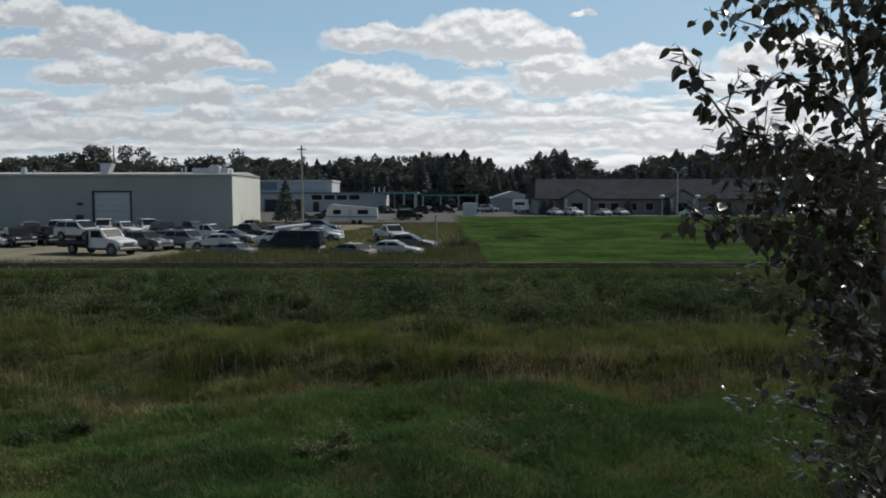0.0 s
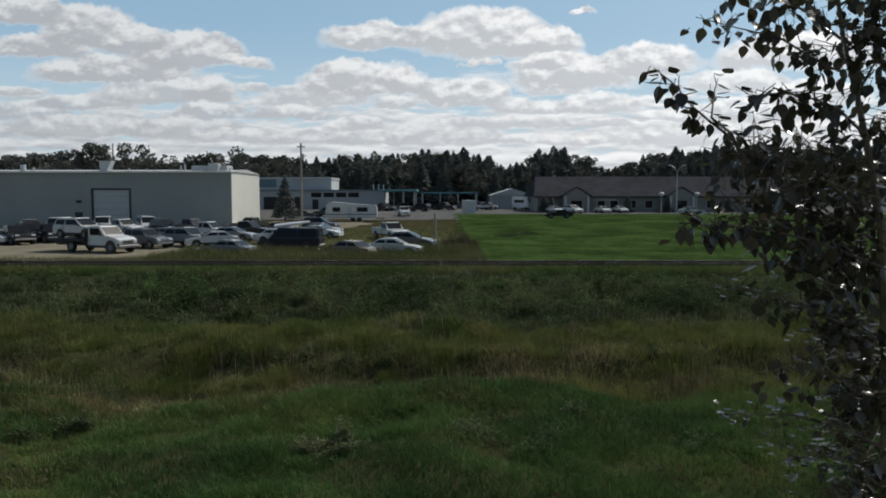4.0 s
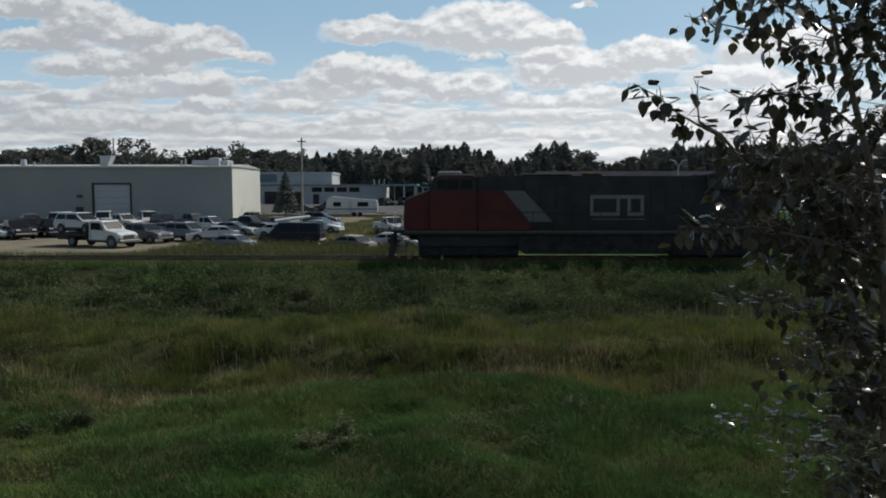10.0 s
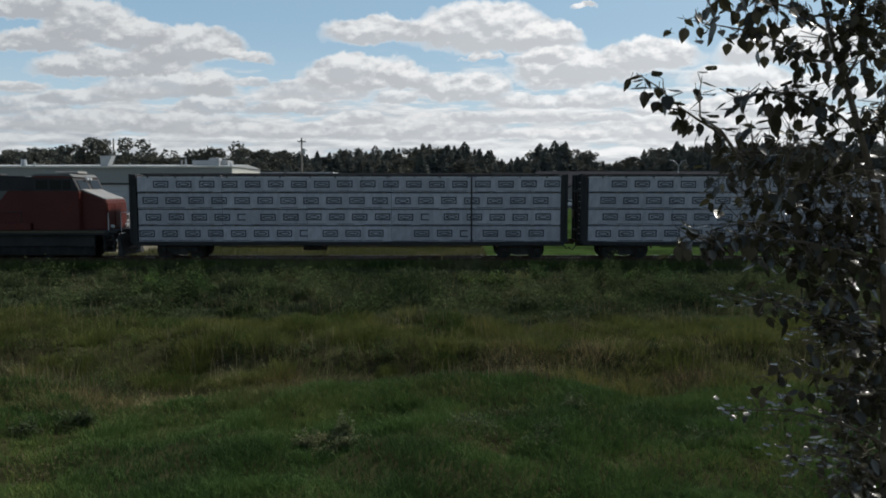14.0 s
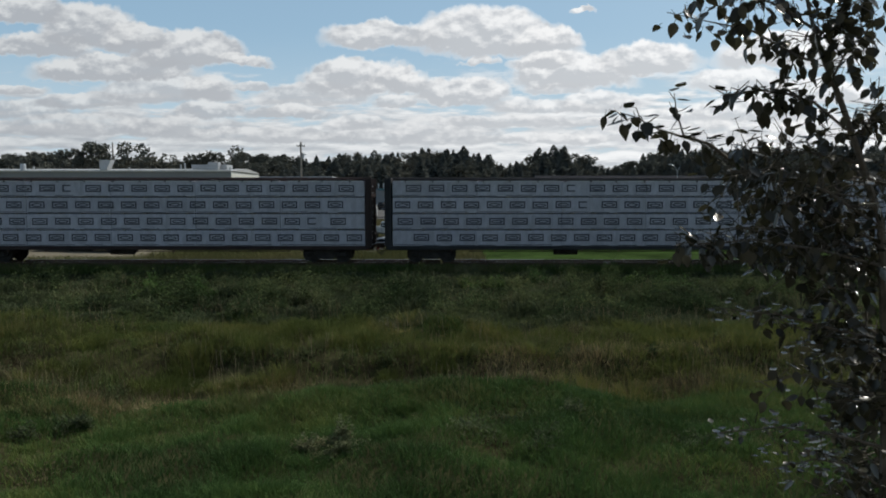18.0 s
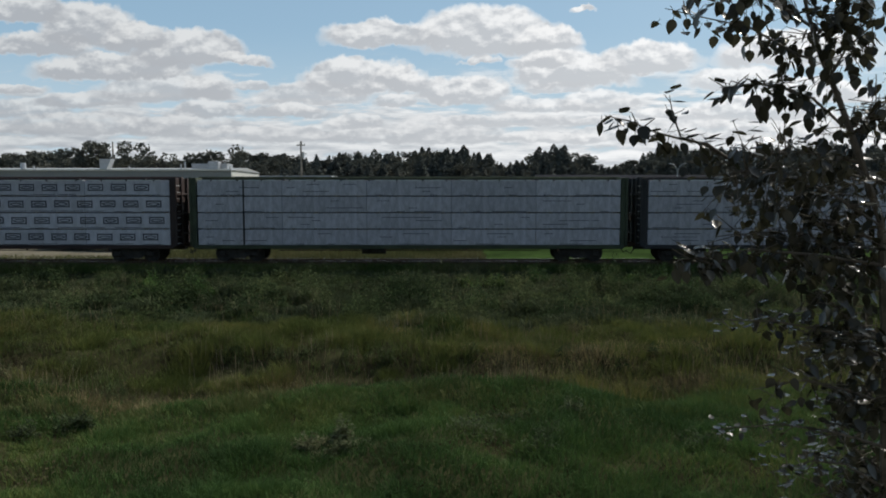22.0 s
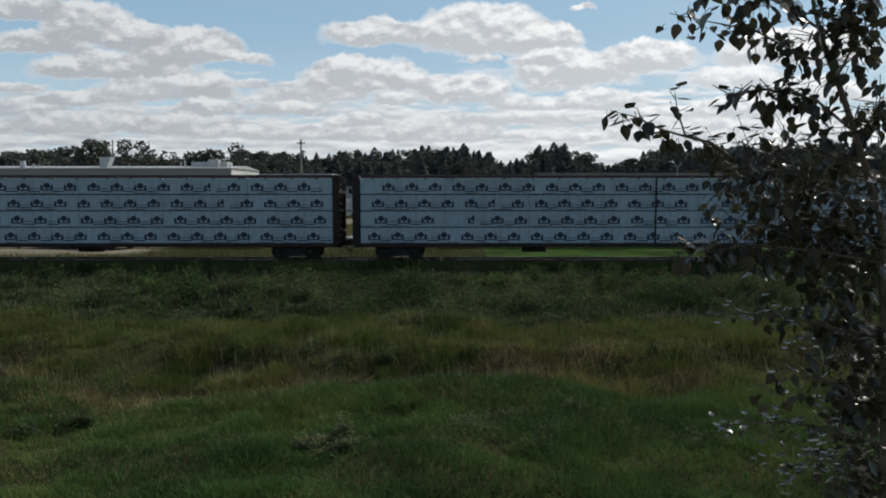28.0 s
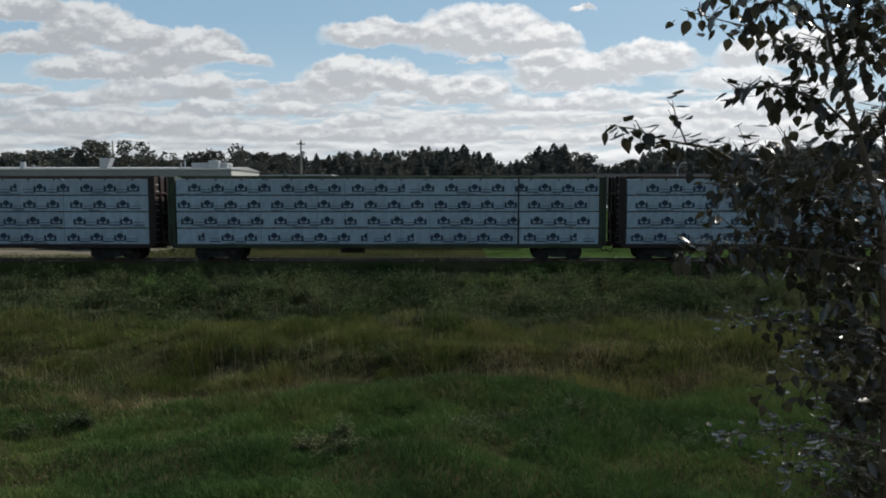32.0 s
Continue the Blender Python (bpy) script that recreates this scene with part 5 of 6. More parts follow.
# ---- vehicles ----
SHAPES = dict(   # outline of body, of cabin, half width, wheel radius, wheelbase ends
    sedan=([(-2.30, 0.32), (-2.38, 0.62), (-2.30, 0.90), (-1.55, 0.98), (0.85, 0.95), (1.95, 0.80), (2.30, 0.62), (2.33, 0.32)],
           [(-1.75, 0.95), (-1.05, 1.40), (0.10, 1.43), (1.05, 0.93)], 0.88, 0.32, (-1.38, 1.38)),
    suv=([(-2.25, 0.38), (-2.32, 0.75), (-2.28, 1.06), (0.95, 1.06), (2.05, 0.95), (2.28, 0.75), (2.30, 0.38)],
         [(-2.24, 1.04), (-1.95, 1.66), (0.15, 1.70), (1.05, 1.04)], 0.92, 0.36, (-1.38, 1.40)),
    pickup=([(-2.75, 0.48), (-2.80, 0.75), (-2.78, 1.08), (1.10, 1.10), (2.55, 1.02), (2.78, 0.85), (2.80, 0.45)],
            [(-0.70, 1.08), (-0.60, 1.78), (0.55, 1.80), (1.25, 1.08)], 0.97, 0.39, (-1.75, 1.85)),
    van=([(-2.55, 0.42), (-2.62, 0.75), (-2.60, 1.10), (1.55, 1.10), (2.45, 0.92), (2.58, 0.70), (2.58, 0.42)],
         [(-2.58, 1.08), (-2.45, 1.92), (0.85, 1.94), (1.65, 1.08)], 0.97, 0.35, (-1.55, 1.65)),
)


def car_wheel(r):
    bm = rod((0, -0.11, 0), (0, 0.11, 0), r, 18)
    t = mesh("tyre", bm, M["tyre"])
    bm = rod((0, -0.125, 0), (0, -0.10, 0), r * 0.62, 12, r * 0.55)
    return t, mesh("rim", bm, M["rim"])


WHEELS = {r: car_wheel(r) for r in (0.32, 0.35, 0.36, 0.39, 0.45)}
MOVERS = []


def vehicle(shape, paint, x, y, turn, label, lift=0.0, category="", z=None, sink=0.0):
    body, cabin, w, r, axle = SHAPES[shape]
    z = gz(x, y) + 0.04 if z is None else z
    c = thing({"sedan": "car", "suv": "suv", "pickup": "pickup_truck", "van": "van"}[shape], pose(x, y, z - sink, 0, 0, turn), label, category or {"sedan": "car", "suv": "SUV", "pickup": "pickup truck", "van": "van"}[shape], "vehicles in the yard")
    p = PAINT[paint]
    part("body", prism(body, -w, w, 0.06, lambda q: 0.05 * max(0, 0.75 - q)), p, c)
    zt, zb = cabin[1][1], cabin[0][1]
    draw = lambda q: 0.02 + 0.17 * max(0.0, (q - zb) / (zt - zb))
    part("cabin", prism(cabin, -w, w, 0.05, draw), p, c)
    (xa, za), (xb, zb2), (xc, zc), (xd, zd) = cabin
    # side glass in two panes, windscreen, rear window
    for s in (-1, 1):
        lo, hi = za + 0.10, zt - 0.10
        at = lambda q: s * (w - draw(q) + 0.004)
        fr = lambda q, a, b: a[0] + (b[0] - a[0]) * (q - a[1]) / (b[1] - a[1])
        xm = (fr(hi, cabin[0], cabin[1]) + fr(hi, cabin[3], cabin[2])) / 2 - 0.05
        for l0, l1, r0, r1 in ((fr(lo, cabin[0], cabin[1]) + 0.16, fr(hi, cabin[0], cabin[1]) + 0.14, xm - 0.04, xm - 0.04), (xm + 0.04, xm + 0.04, fr(lo, cabin[3], cabin[2]) - 0.16, fr(hi, cabin[3], cabin[2]) - 0.14)):
            bm = bmesh.new()
            q = [(l0, at(lo), lo), (r0, at(lo), lo), (r1, at(hi), hi), (l1, at(hi), hi)]
            v = [bm.verts.new(k) for k in q] + [bm.verts.new((k[0], k[1] - s * 0.02, k[2])) for k in q]
            for f in ((0, 1, 2, 3), (7, 6, 5, 4), (0, 4, 5, 1), (1, 5, 6, 2), (2, 6, 7, 3), (3, 7, 4, 0)):
                bm.faces.new([v[i] for i in f])
            bmesh.ops.recalc_face_normals(bm, faces=bm.faces)
            part("side_window", bm, M["glass"], c)
        part("mirror", box(xd - 0.28, xd - 0.12, s * (w + 0.10) - 0.08, s * (w + 0.10) + 0.08, za + 0.02, za + 0.16, 0.02), M["trim"], c)
        part("headlight", box(body[-2][0] - 0.10, body[-2][0] + 0.012, s * (w - 0.28) - 0.17, s * (w - 0.28) + 0.17, body[-2][1] - 0.02, body[-2][1] + 0.13, 0.02), M["lens"], c)
        part("tail_light", box(body[1][0] - 0.01, body[1][0] + 0.12, s * (w - 0.16) - 0.10, s * (w - 0.16) + 0.10, body[1][1] + 0.05, body[1][1] + 0.26, 0.01), M["redlens"], c)
        for ax in axle:
            part("wheel_arch", rod((ax, s * (w - 0.06), r + 0.03), (ax, s * (w + 0.006), r + 0.03), r + 0.07, 16), M["trim"], c)
            wh = part("wheel", WHEELS[r][0], None, c, at=pose(ax, s * (w - 0.09), r, 0, 0, 0 if s < 0 else 180))
            part("rim", WHEELS[r][1], None, wh)
    for a, b, n in ((cabin[3], cabin[2], "windscreen"), (cabin[0], cabin[1], "rear_window")):
        d = Vector((b[0] - a[0], 0, b[1] - a[1]))
        L = d.length
        out = Vector((-d.z, 0, d.x)).normalized() * (1 if n == "rear_window" else -1)
        ang = math.degrees(math.atan2(d.x, d.z))
        bm = box(-0.012, 0.012, -(w - 0.20), w - 0.20, 0.10 * L, 0.90 * L, 0.005)
        part(n, bm, M["glass"], c, at=Matrix.Translation(Vector((a[0], 0, a[1])) + out * 0.008) @ pose(0, 0, 0, 0, ang, 0))
    for s in (-1, 1):
        part("sill", box(axle[0] + r, axle[1] - r, s * (w - 0.03) - 0.04, s * (w - 0.03) + 0.045, body[0][1] - 0.02, body[0][1] + 0.13, 0.02), M["trim"], c)
        xm = (cabin[1][0] + cabin[2][0]) / 2 - 0.02
        part("door_seam", box(xm - 0.012, xm + 0.012, s * w - 0.012, s * w + 0.006, body[0][1] + 0.12, zb - 0.04), M["trim"], c)
        part("door_handle", box(xm - 0.28, xm - 0.12, s * w - 0.01, s * w + 0.025, zb - 0.15, zb - 0.11), M["trim"], c)
    part("grille", box(body[-1][0] - 0.04, body[-1][0] + 0.025, -w * 0.5, w * 0.5, 0.5, body[-2][1] - 0.04, 0.01), M["trim"], c)
    part("front_bumper", box(body[-1][0] - 0.15, body[-1][0] + 0.07, -w + 0.06, w - 0.06, body[-1][1], body[-1][1] + 0.17, 0.04), M["silver"] if shape in ("pickup", "van") else p, c)
    part("rear_bumper", box(body[0][0] - 0.13, body[0][0] + 0.1, -w + 0.06, w - 0.06, body[0][1], body[0][1] + 0.17, 0.04), M["silver"] if shape in ("pickup", "van") else p, c)
    if shape == "pickup":
        part("bed_floor", box(-2.68, -0.76, -w + 0.12, w - 0.12, 1.085, 1.115), M["trim"], c, "dark open load bed")
        for s in (-1, 1):
            part("bed_rail", box(-2.76, -0.72, s * (w - 0.07) - 0.05, s * (w - 0.07) + 0.05, 1.06, 1.20, 0.02), p, c)
        part("tailgate", box(-2.80, -2.72, -w + 0.06, w - 0.06, 0.7, 1.19, 0.02), p, c)
    return c


def flatbed():
    """White cab tow truck with a dark flat deck, an old pickup on it."""
    x, y, turn = -27.8, 60.2, -24
    c = thing("flatbed_truck", pose(x, y, gz(x, y) + 0.04, 0, 0, turn), "white-cab flatbed truck parked on gravel, dark deck", "flatbed truck", "vehicles in the yard")
    p = PAINT["white"]
    part("hood", prism([(1.3, 0.55), (2.8, 0.55), (2.85, 1.02), (2.6, 1.22), (1.3, 1.42)], -1.0, 1.0, 0.08), p, c)
    part("cab", prism([(-0.55, 0.55), (1.45, 0.55), (1.45, 1.40), (0.85, 2.12), (-0.45, 2.15), (-0.55, 1.9)], -1.0, 1.0, 0.07, lambda q: 0.12 * max(0, q - 1.3)), p, c)
    part("windscreen", box(-0.012, 0.012, -0.82, 0.82, 0.06, 0.82, 0.005), M["glass"], c, at=pose(1.43, 0, 1.44, 0, -40, 0))
    for s in (-1, 1):
        part("side_window", prism([(-0.25, 1.42), (1.12, 1.42), (0.72, 1.98), (-0.25, 1.98)], s * 0.955 - 0.02, s * 0.955 + 0.02), M["glass"], c)
        part("headlight", box(2.76, 2.87, s * 0.72 - 0.18, s * 0.72 + 0.18, 0.92, 1.10, 0.02), M["lens"], c)
        part("mirror", box(1.05, 1.2, s * 1.15 - 0.1, s * 1.15 + 0.1, 1.4, 1.75, 0.02), M["trim"], c)
        for ax in (-2.4, 2.0):
            wh = part("wheel", WHEELS[0.45][0], None, c, at=pose(ax, s * 0.9, 0.45, 0, 0, 0 if s < 0 else 180))
            part("rim", WHEELS[0.45][1], None, wh)
    part("grille", box(2.8, 2.87, -0.52, 0.52, 0.78, 1.0, 0.02), M["trim"], c)
    part("bumper", box(2.75, 3.0, -1.02, 1.02, 0.42, 0.66, 0.04), M["rim"], c)
    # dark strips across the lower front and along the foot of the cab
    part("valance", box(2.62, 2.88, -0.98, 0.98, 0.60, 0.79, 0.02), M["trim"], c, "dark strip across the lower front")
    for s in (-1, 1):
        part("wheel_arch", rod((2.0, s * 0.94, 0.5), (2.0, s * 1.012, 0.5), 0.56, 16), M["trim"], c)
        part("rocker_panel", box(-0.5, 1.45, s * 0.99 - 0.03, s * 0.99 + 0.03, 0.42, 0.60, 0.02), M["trim"], c)
        part("door_seam", box(-0.32, -0.29, s * 1.0 - 0.01, s * 1.0 + 0.006, 0.62, 1.40), M["trim"], c)
    part("deck", box(-4.9, -0.65, -1.15, 1.15, 0.86, 1.08, 0.02), M["black"], c, "black flat deck")
    part("headboard", box(-0.72, -0.62, -1.1, 1.1, 1.1, 2.0, 0.02), M["black"], c)
    part("chassis", box(-4.8, 2.6, -0.45, 0.45, 0.50, 0.86, 0.02), M["trim"], c)
    m = pose(x, y, 0, 0, 0, turn) @ Vector((-2.45, 0.1, 0))
    vehicle("suv", "white", m.x, m.y, turn, "old boxy white wagon carried on the flatbed deck", z=gz(x, y) + 1.10)


def motorhome(x, y, turn, label):
    c = thing("motorhome", pose(x, y, gz(x, y) + 0.05, 0, 0, turn), label, "motorhome", "vehicles in the yard")
    part("body", prism([(-3.2, 0.5), (3.2, 0.5), (3.3, 1.4), (2.8, 2.9), (-3.2, 3.0)], -1.15, 1.15, 0.1), PAINT["white"], c)
    part("windscreen", box(-0.012, 0.012, -0.95, 0.95, 0.1, 1.1), M["glass"], c, at=pose(3.24, 0, 1.55, 0, -18, 0))
    for s in (-1, 1):
        part("window", box(-2.2, 1.6, s * 1.16 - 0.015, s * 1.16 + 0.015, 1.6, 2.3), M["glass"], c)
        for ax in (-2.0, 2.1):
            part("wheel", WHEELS[0.45][0], None, c, at=pose(ax, s * 1.0, 0.45))


def boat(x, y, turn):
    """An upturned pale hull lying aslant among the wrecks."""
    b = thing("boat", pose(x, y, gz(x, y) + 1.2, 0, -9, turn), "upturned white boat hull lying among old cars", "boat")
    hull = bmesh.new()
    rings = []
    for t in (0.0, 0.15, 0.4, 0.7, 0.9, 1.0):
        w, h = 0.78 * (1 - max(0, t - 0.45) ** 1.6 * 1.9), 0.46 * (1 - 0.5 * t * t)
        rings.append([hull.verts.new((-1.9 + 3.9 * t, w * u, h * q)) for u, q in ((-1, 0), (-0.92, 0.55), (-0.45, 0.95), (0, 1.0), (0.45, 0.95), (0.92, 0.55), (1, 0))])
    for a, c in zip(rings, rings[1:]):
        for i in range(6):
            hull.faces.new((a[i], a[i + 1], c[i + 1], c[i]))
    hull.faces.new(rings[0][::-1])
    hull.faces.new(rings[-1])
    bmesh.ops.recalc_face_normals(hull, faces=hull.faces)
    part("hull", hull, PAINT["white"], b)
    part("keel", box(-1.8, 1.7, -0.03, 0.03, 0.36, 0.50, 0.01), M["trim"], b, at=pose(0, 0, 0, 0, 3.5, 0))
    for s in (-1, 1):
        part("gunwale", box(-1.9, 0.4, s * 0.79 - 0.03, s * 0.79 + 0.03, -0.02, 0.06, 0.01), M["silver"], b)
    for xx in (-1.1, 0.9):
        part("trestle", box(xx - 0.05, xx + 0.05, -0.7, 0.7, -1.45, -0.02, 0.01), M["pole"], b)


flatbed()
boat(-17.0, 83.6, 4)
vehicle("suv", "slate", -26.0, 64.8, -28, "slate grey crossover parked in the gravel yard")
vehicle("suv", "silver", -23.0, 66.8, -22, "grey-silver SUV parked beside a crossover")
vehicle("pickup", "white", -25.0, 78.5, -15, "white pickup truck parked behind the silver cars")
vehicle("sedan", "silver", -17.3, 59.0, 165, "pale silver sedan half sunk in tall grass", 0.0, "", None, 0.35)
vehicle("van", "navy", -12.6, 61.4, 176, "dark navy van parked in the grass")
vehicle("sedan", "white", -15.5, 70.5, -5, "white car among older cars")
vehicle("sedan", "white", -3.9, 59.2, -8, "white sedan parked in the dry grass", 0.0, "", None, 0.22)
vehicle("sedan", "darkgrey", -2.9, 64.5, -14, "dark grey sedan behind the white one")
vehicle("pickup", "white", -5.4, 77.0, -62, "old white pickup truck with a dark bed")
vehicle("sedan", "tan", -7.4, 57.4, 152, "low tan sedan sunk in grass", 0.0, "", None, 0.3)
vehicle("sedan", "silver", -13.8, 84.5, -12, "silver sedan parked on the verge")
vehicle("sedan", "white", -13.0, 78.5, -10, "white sedan on the verge")
vehicle("suv", "darkgrey", -15.8, 96.0, -10, "dark SUV at the far edge of the verge")
vehicle("pickup", "tan", -24.0, 93.0, 168, "old tan pickup truck near the warehouse corner")
vehicle("sedan", "tan", -19.5, 86.0, 175, "old tan car on the verge")
vehicle("sedan", "silver", -21.0, 74.0, -10, "silver sedan at the yard's edge")
vehicle("pickup", "black", -41.8, 74.0, -48, "black pickup truck facing out of the yard")
vehicle("suv", "black", -39.0, 76.5, -48, "black SUV beside a black pickup")
vehicle("pickup", "black", -44.8, 80.0, -40, "tall black pickup truck behind another")
vehicle("van", "white", -45.8, 88.0, -80, "white van at the back of the yard")
vehicle("sedan", "white", -42.6, 69.2, -10, "white damaged car at the yard's edge")
vehicle("van", "white", -42.3, 92.0, -70, "white van beside the loading door")
vehicle("pickup", "white", -37.6, 86.5, -30, "white pickup truck in the back row")
vehicle("van", "white", -37.0, 92.5, -60, "white van in the back row")
vehicle("suv", "navy", -33.2, 88.4, -40, "dark blue SUV in the back row")
vehicle("pickup", "darkgrey", -29.8, 87.5, -25, "dark grey pickup truck in the back row")
vehicle("pickup", "black", -40.6, 70.0, -42, "big black pickup truck at the front of the yard")
vehicle("pickup", "black", -38.7, 73.0, -50, "black pickup truck beside another")
vehicle("suv", "darkgrey", -35.4, 92.5, -50, "dark grey SUV in the back row")
vehicle("pickup", "silver", -48.2, 86.0, -55, "silver pickup truck at the back of the yard")
vehicle("sedan", "silver", -26.9, 72.5, -20, "silver sedan in the second row")
vehicle("sedan", "white", -20.6, 66.0, -160, "white car beside the tall grass")
vehicle("pickup", "black", -21.2, 80.0, -15, "black pickup truck in the second row")
vehicle("sedan", "darkgrey", -49.0, 71.0, -25, "dark car at the edge of the yard")
vehicle("suv", "black", -12.3, 160.0, -60, "dark SUV under the canopy")
vehicle("suv", "darkgrey", -8.6, 163.0, -70, "dark grey SUV under the canopy")
vehicle("sedan", "black", -3.4, 168.0, -40, "black car in the parking area")
vehicle("suv", "black", -5.0, 156.0, 160, "black SUV in the parking area")
vehicle("sedan", "navy", -0.5, 172.0, -40, "dark blue car in the parking area")
vehicle("pickup", "black", 0.4, 165.0, -30, "black pickup truck in the parking area")
vehicle("sedan", "darkgrey", 5.0, 178.0, 20, "dark grey car in the parking area")
vehicle("pickup", "white", 8.8, 166.0, 25, "white pickup truck near the shed")
vehicle("suv", "darkgrey", 10.8, 172.0, -40, "dark SUV near the shed")
vehicle("sedan", "white", 22.3, 146.4, -70, "small white car before the hall")
vehicle("suv", "white", 25.5, 144.0, -65, "white SUV before the hall")
vehicle("sedan", "white", 31.9, 146.4, -78, "white car parked before the hall")
vehicle("sedan", "white", 35.8, 148.5, -80, "white sedan before the hall")
vehicle("sedan", "white", 47.1, 139.5, 5, "white car near the street lamp")
vehicle("sedan", "darkgrey", -24.0, 126.0, 10, "dark car behind the utility pole")
vehicle("suv", "darkgrey", -20.5, 131.0, 170, "grey SUV behind the travel trailer")
motorhome(18.6, 168.0, -60, "white motorhome parked by the shed")

# traffic on the road beyond the verge: seconds, x, y, turn
wait = vehicle("suv", "white", -6.9, 133.0, -75, "white SUV pulling out of the parking area")
passing = vehicle("suv", "black", -6.0, 127.0, 180, "black SUV driving along the road")
second = vehicle("sedan", "black", 20.0, 127.0, 180, "black car driving along the road")
for ob, rows in ((wait, ((0, -6.9, 133.0, -80), (7.0, -6.9, 133.0, -80), (7.6, -6.4, 131.3, -58), (8.2, -5.2, 130.0, -35), (9.0, -3.2, 129.2, -18), (9.6, -1.6, 128.8, -8), (12, 14, 128.5, 0), (32, 170, 128.5, 0))),
                 (passing, ((0, -5.7, 128.5, 0), (0.5, 2.3, 128.5, 0), (1, 10.6, 128.5, 0), (1.5, 18.3, 128.5, 0), (8, 118, 128.5, 0), (32, 300, 128.5, 0))),
                 (second, ((0, 77.0, 126.0, 180), (2.5, 41.7, 126.0, 180), (3.0, 34.9, 126.0, 180), (3.5, 27.6, 126.0, 180), (5.5, -1.2, 126.0, 180), (6.0, -6.1, 126.0, 180), (32, -260, 126.0, 180)))):
    MOVERS.append((ob, [(t, pose(x, y, gz(x, y) + 0.06, 0, 0, r)) for t, x, y, r in rows]))

# ---- woods ----
def crown_mesh(name, kind, seed):
    """A crown of ragged leaf clumps, unit height 1, trunk foot at the origin."""
    r = np.random.default_rng(seed)
    n = 1000 if kind == "spruce" else 1000
    if kind == "spruce":
        h = r.uniform(0.08, 1.0, n) ** 0.85
        rad = 0.21 * (1.0 - h) ** 0.75 * (0.55 + 0.45 * np.abs(np.sin(h * 40 + seed))) * r.uniform(0.4, 1.15, n)
        a = r.uniform(0, 2 * np.pi, n)
        c = np.stack([rad * np.cos(a), rad * np.sin(a), h - 0.25 * rad], -1)
        s = 0.009 + 0.038 * (1.05 - h)
        drop = np.stack([np.cos(a) * 1.3, np.sin(a) * 1.3, -0.7 * np.ones(n)], -1)
    else:
        k = 11
        cen = np.stack([r.uniform(-0.24, 0.24, k), r.uniform(-0.24, 0.24, k), r.uniform(0.35, 0.92, k)], -1)
        cen[:, :2] *= (1.25 - cen[:, 2:]) ** 0.6
        w = r.integers(0, k, n)
        d = r.normal(size=(n, 3))
        d /= np.linalg.norm(d, axis=1)[:, None]
        c = cen[w] + d * r.uniform(0.4, 1.0, n)[:, None] * r.uniform(0.06, 0.115, k)[w][:, None]
        s = r.uniform(0.013, 0.028, n)
        drop = d
    u = r.normal(size=(n, 3))
    u /= np.linalg.norm(u, axis=1)[:, None]
    q = np.cross(u, drop + 0.01)
    q /= np.linalg.norm(q, axis=1)[:, None]
    tip = c + drop * s[:, None] * 1.1
    v = np.stack([c - q * s[:, None], c + u * s[:, None] * 0.5, c + q * s[:, None], tip], 1).reshape(-1, 3)
    loops = (np.arange(n)[:, None] * 4 + np.array([0, 1, 2, 0, 2, 3])).ravel()
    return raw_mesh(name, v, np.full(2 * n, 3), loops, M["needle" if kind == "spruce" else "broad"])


CROWNS = {k: [crown_mesh("crown", k, 5 + i) for i in range(6)] for k in ("spruce", "broad")}
TRUNK = {k: mesh("trunk", rod((0, 0, -0.03), (0, 0, top), 0.012, 6, 0.003), M["trunk"]) for k, top in (("spruce", 0.9), ("broad", 0.55))}


def tree(kind, x, y, h, r, wide=1.0, name="", label="", group="trees of the far wood"):
    t = thing({"spruce": "spruce_tree", "broad": "broadleaf_tree"}[kind] if not name else name, pose(x, y, gz(x, y), 0, 0, r.uniform(0, 360)),
              label or {"spruce": "dark dense conifer in the far wood", "broad": "leafy broadleaf tree in the far wood"}[kind], "tree", group)
    c = part("crown", r.choice(CROWNS[kind]), None, t)
    k = part("trunk", TRUNK[kind], None, t)
    c.scale = (h * wide, h * wide, h)
    k.scale = (h, h, h)
    return t


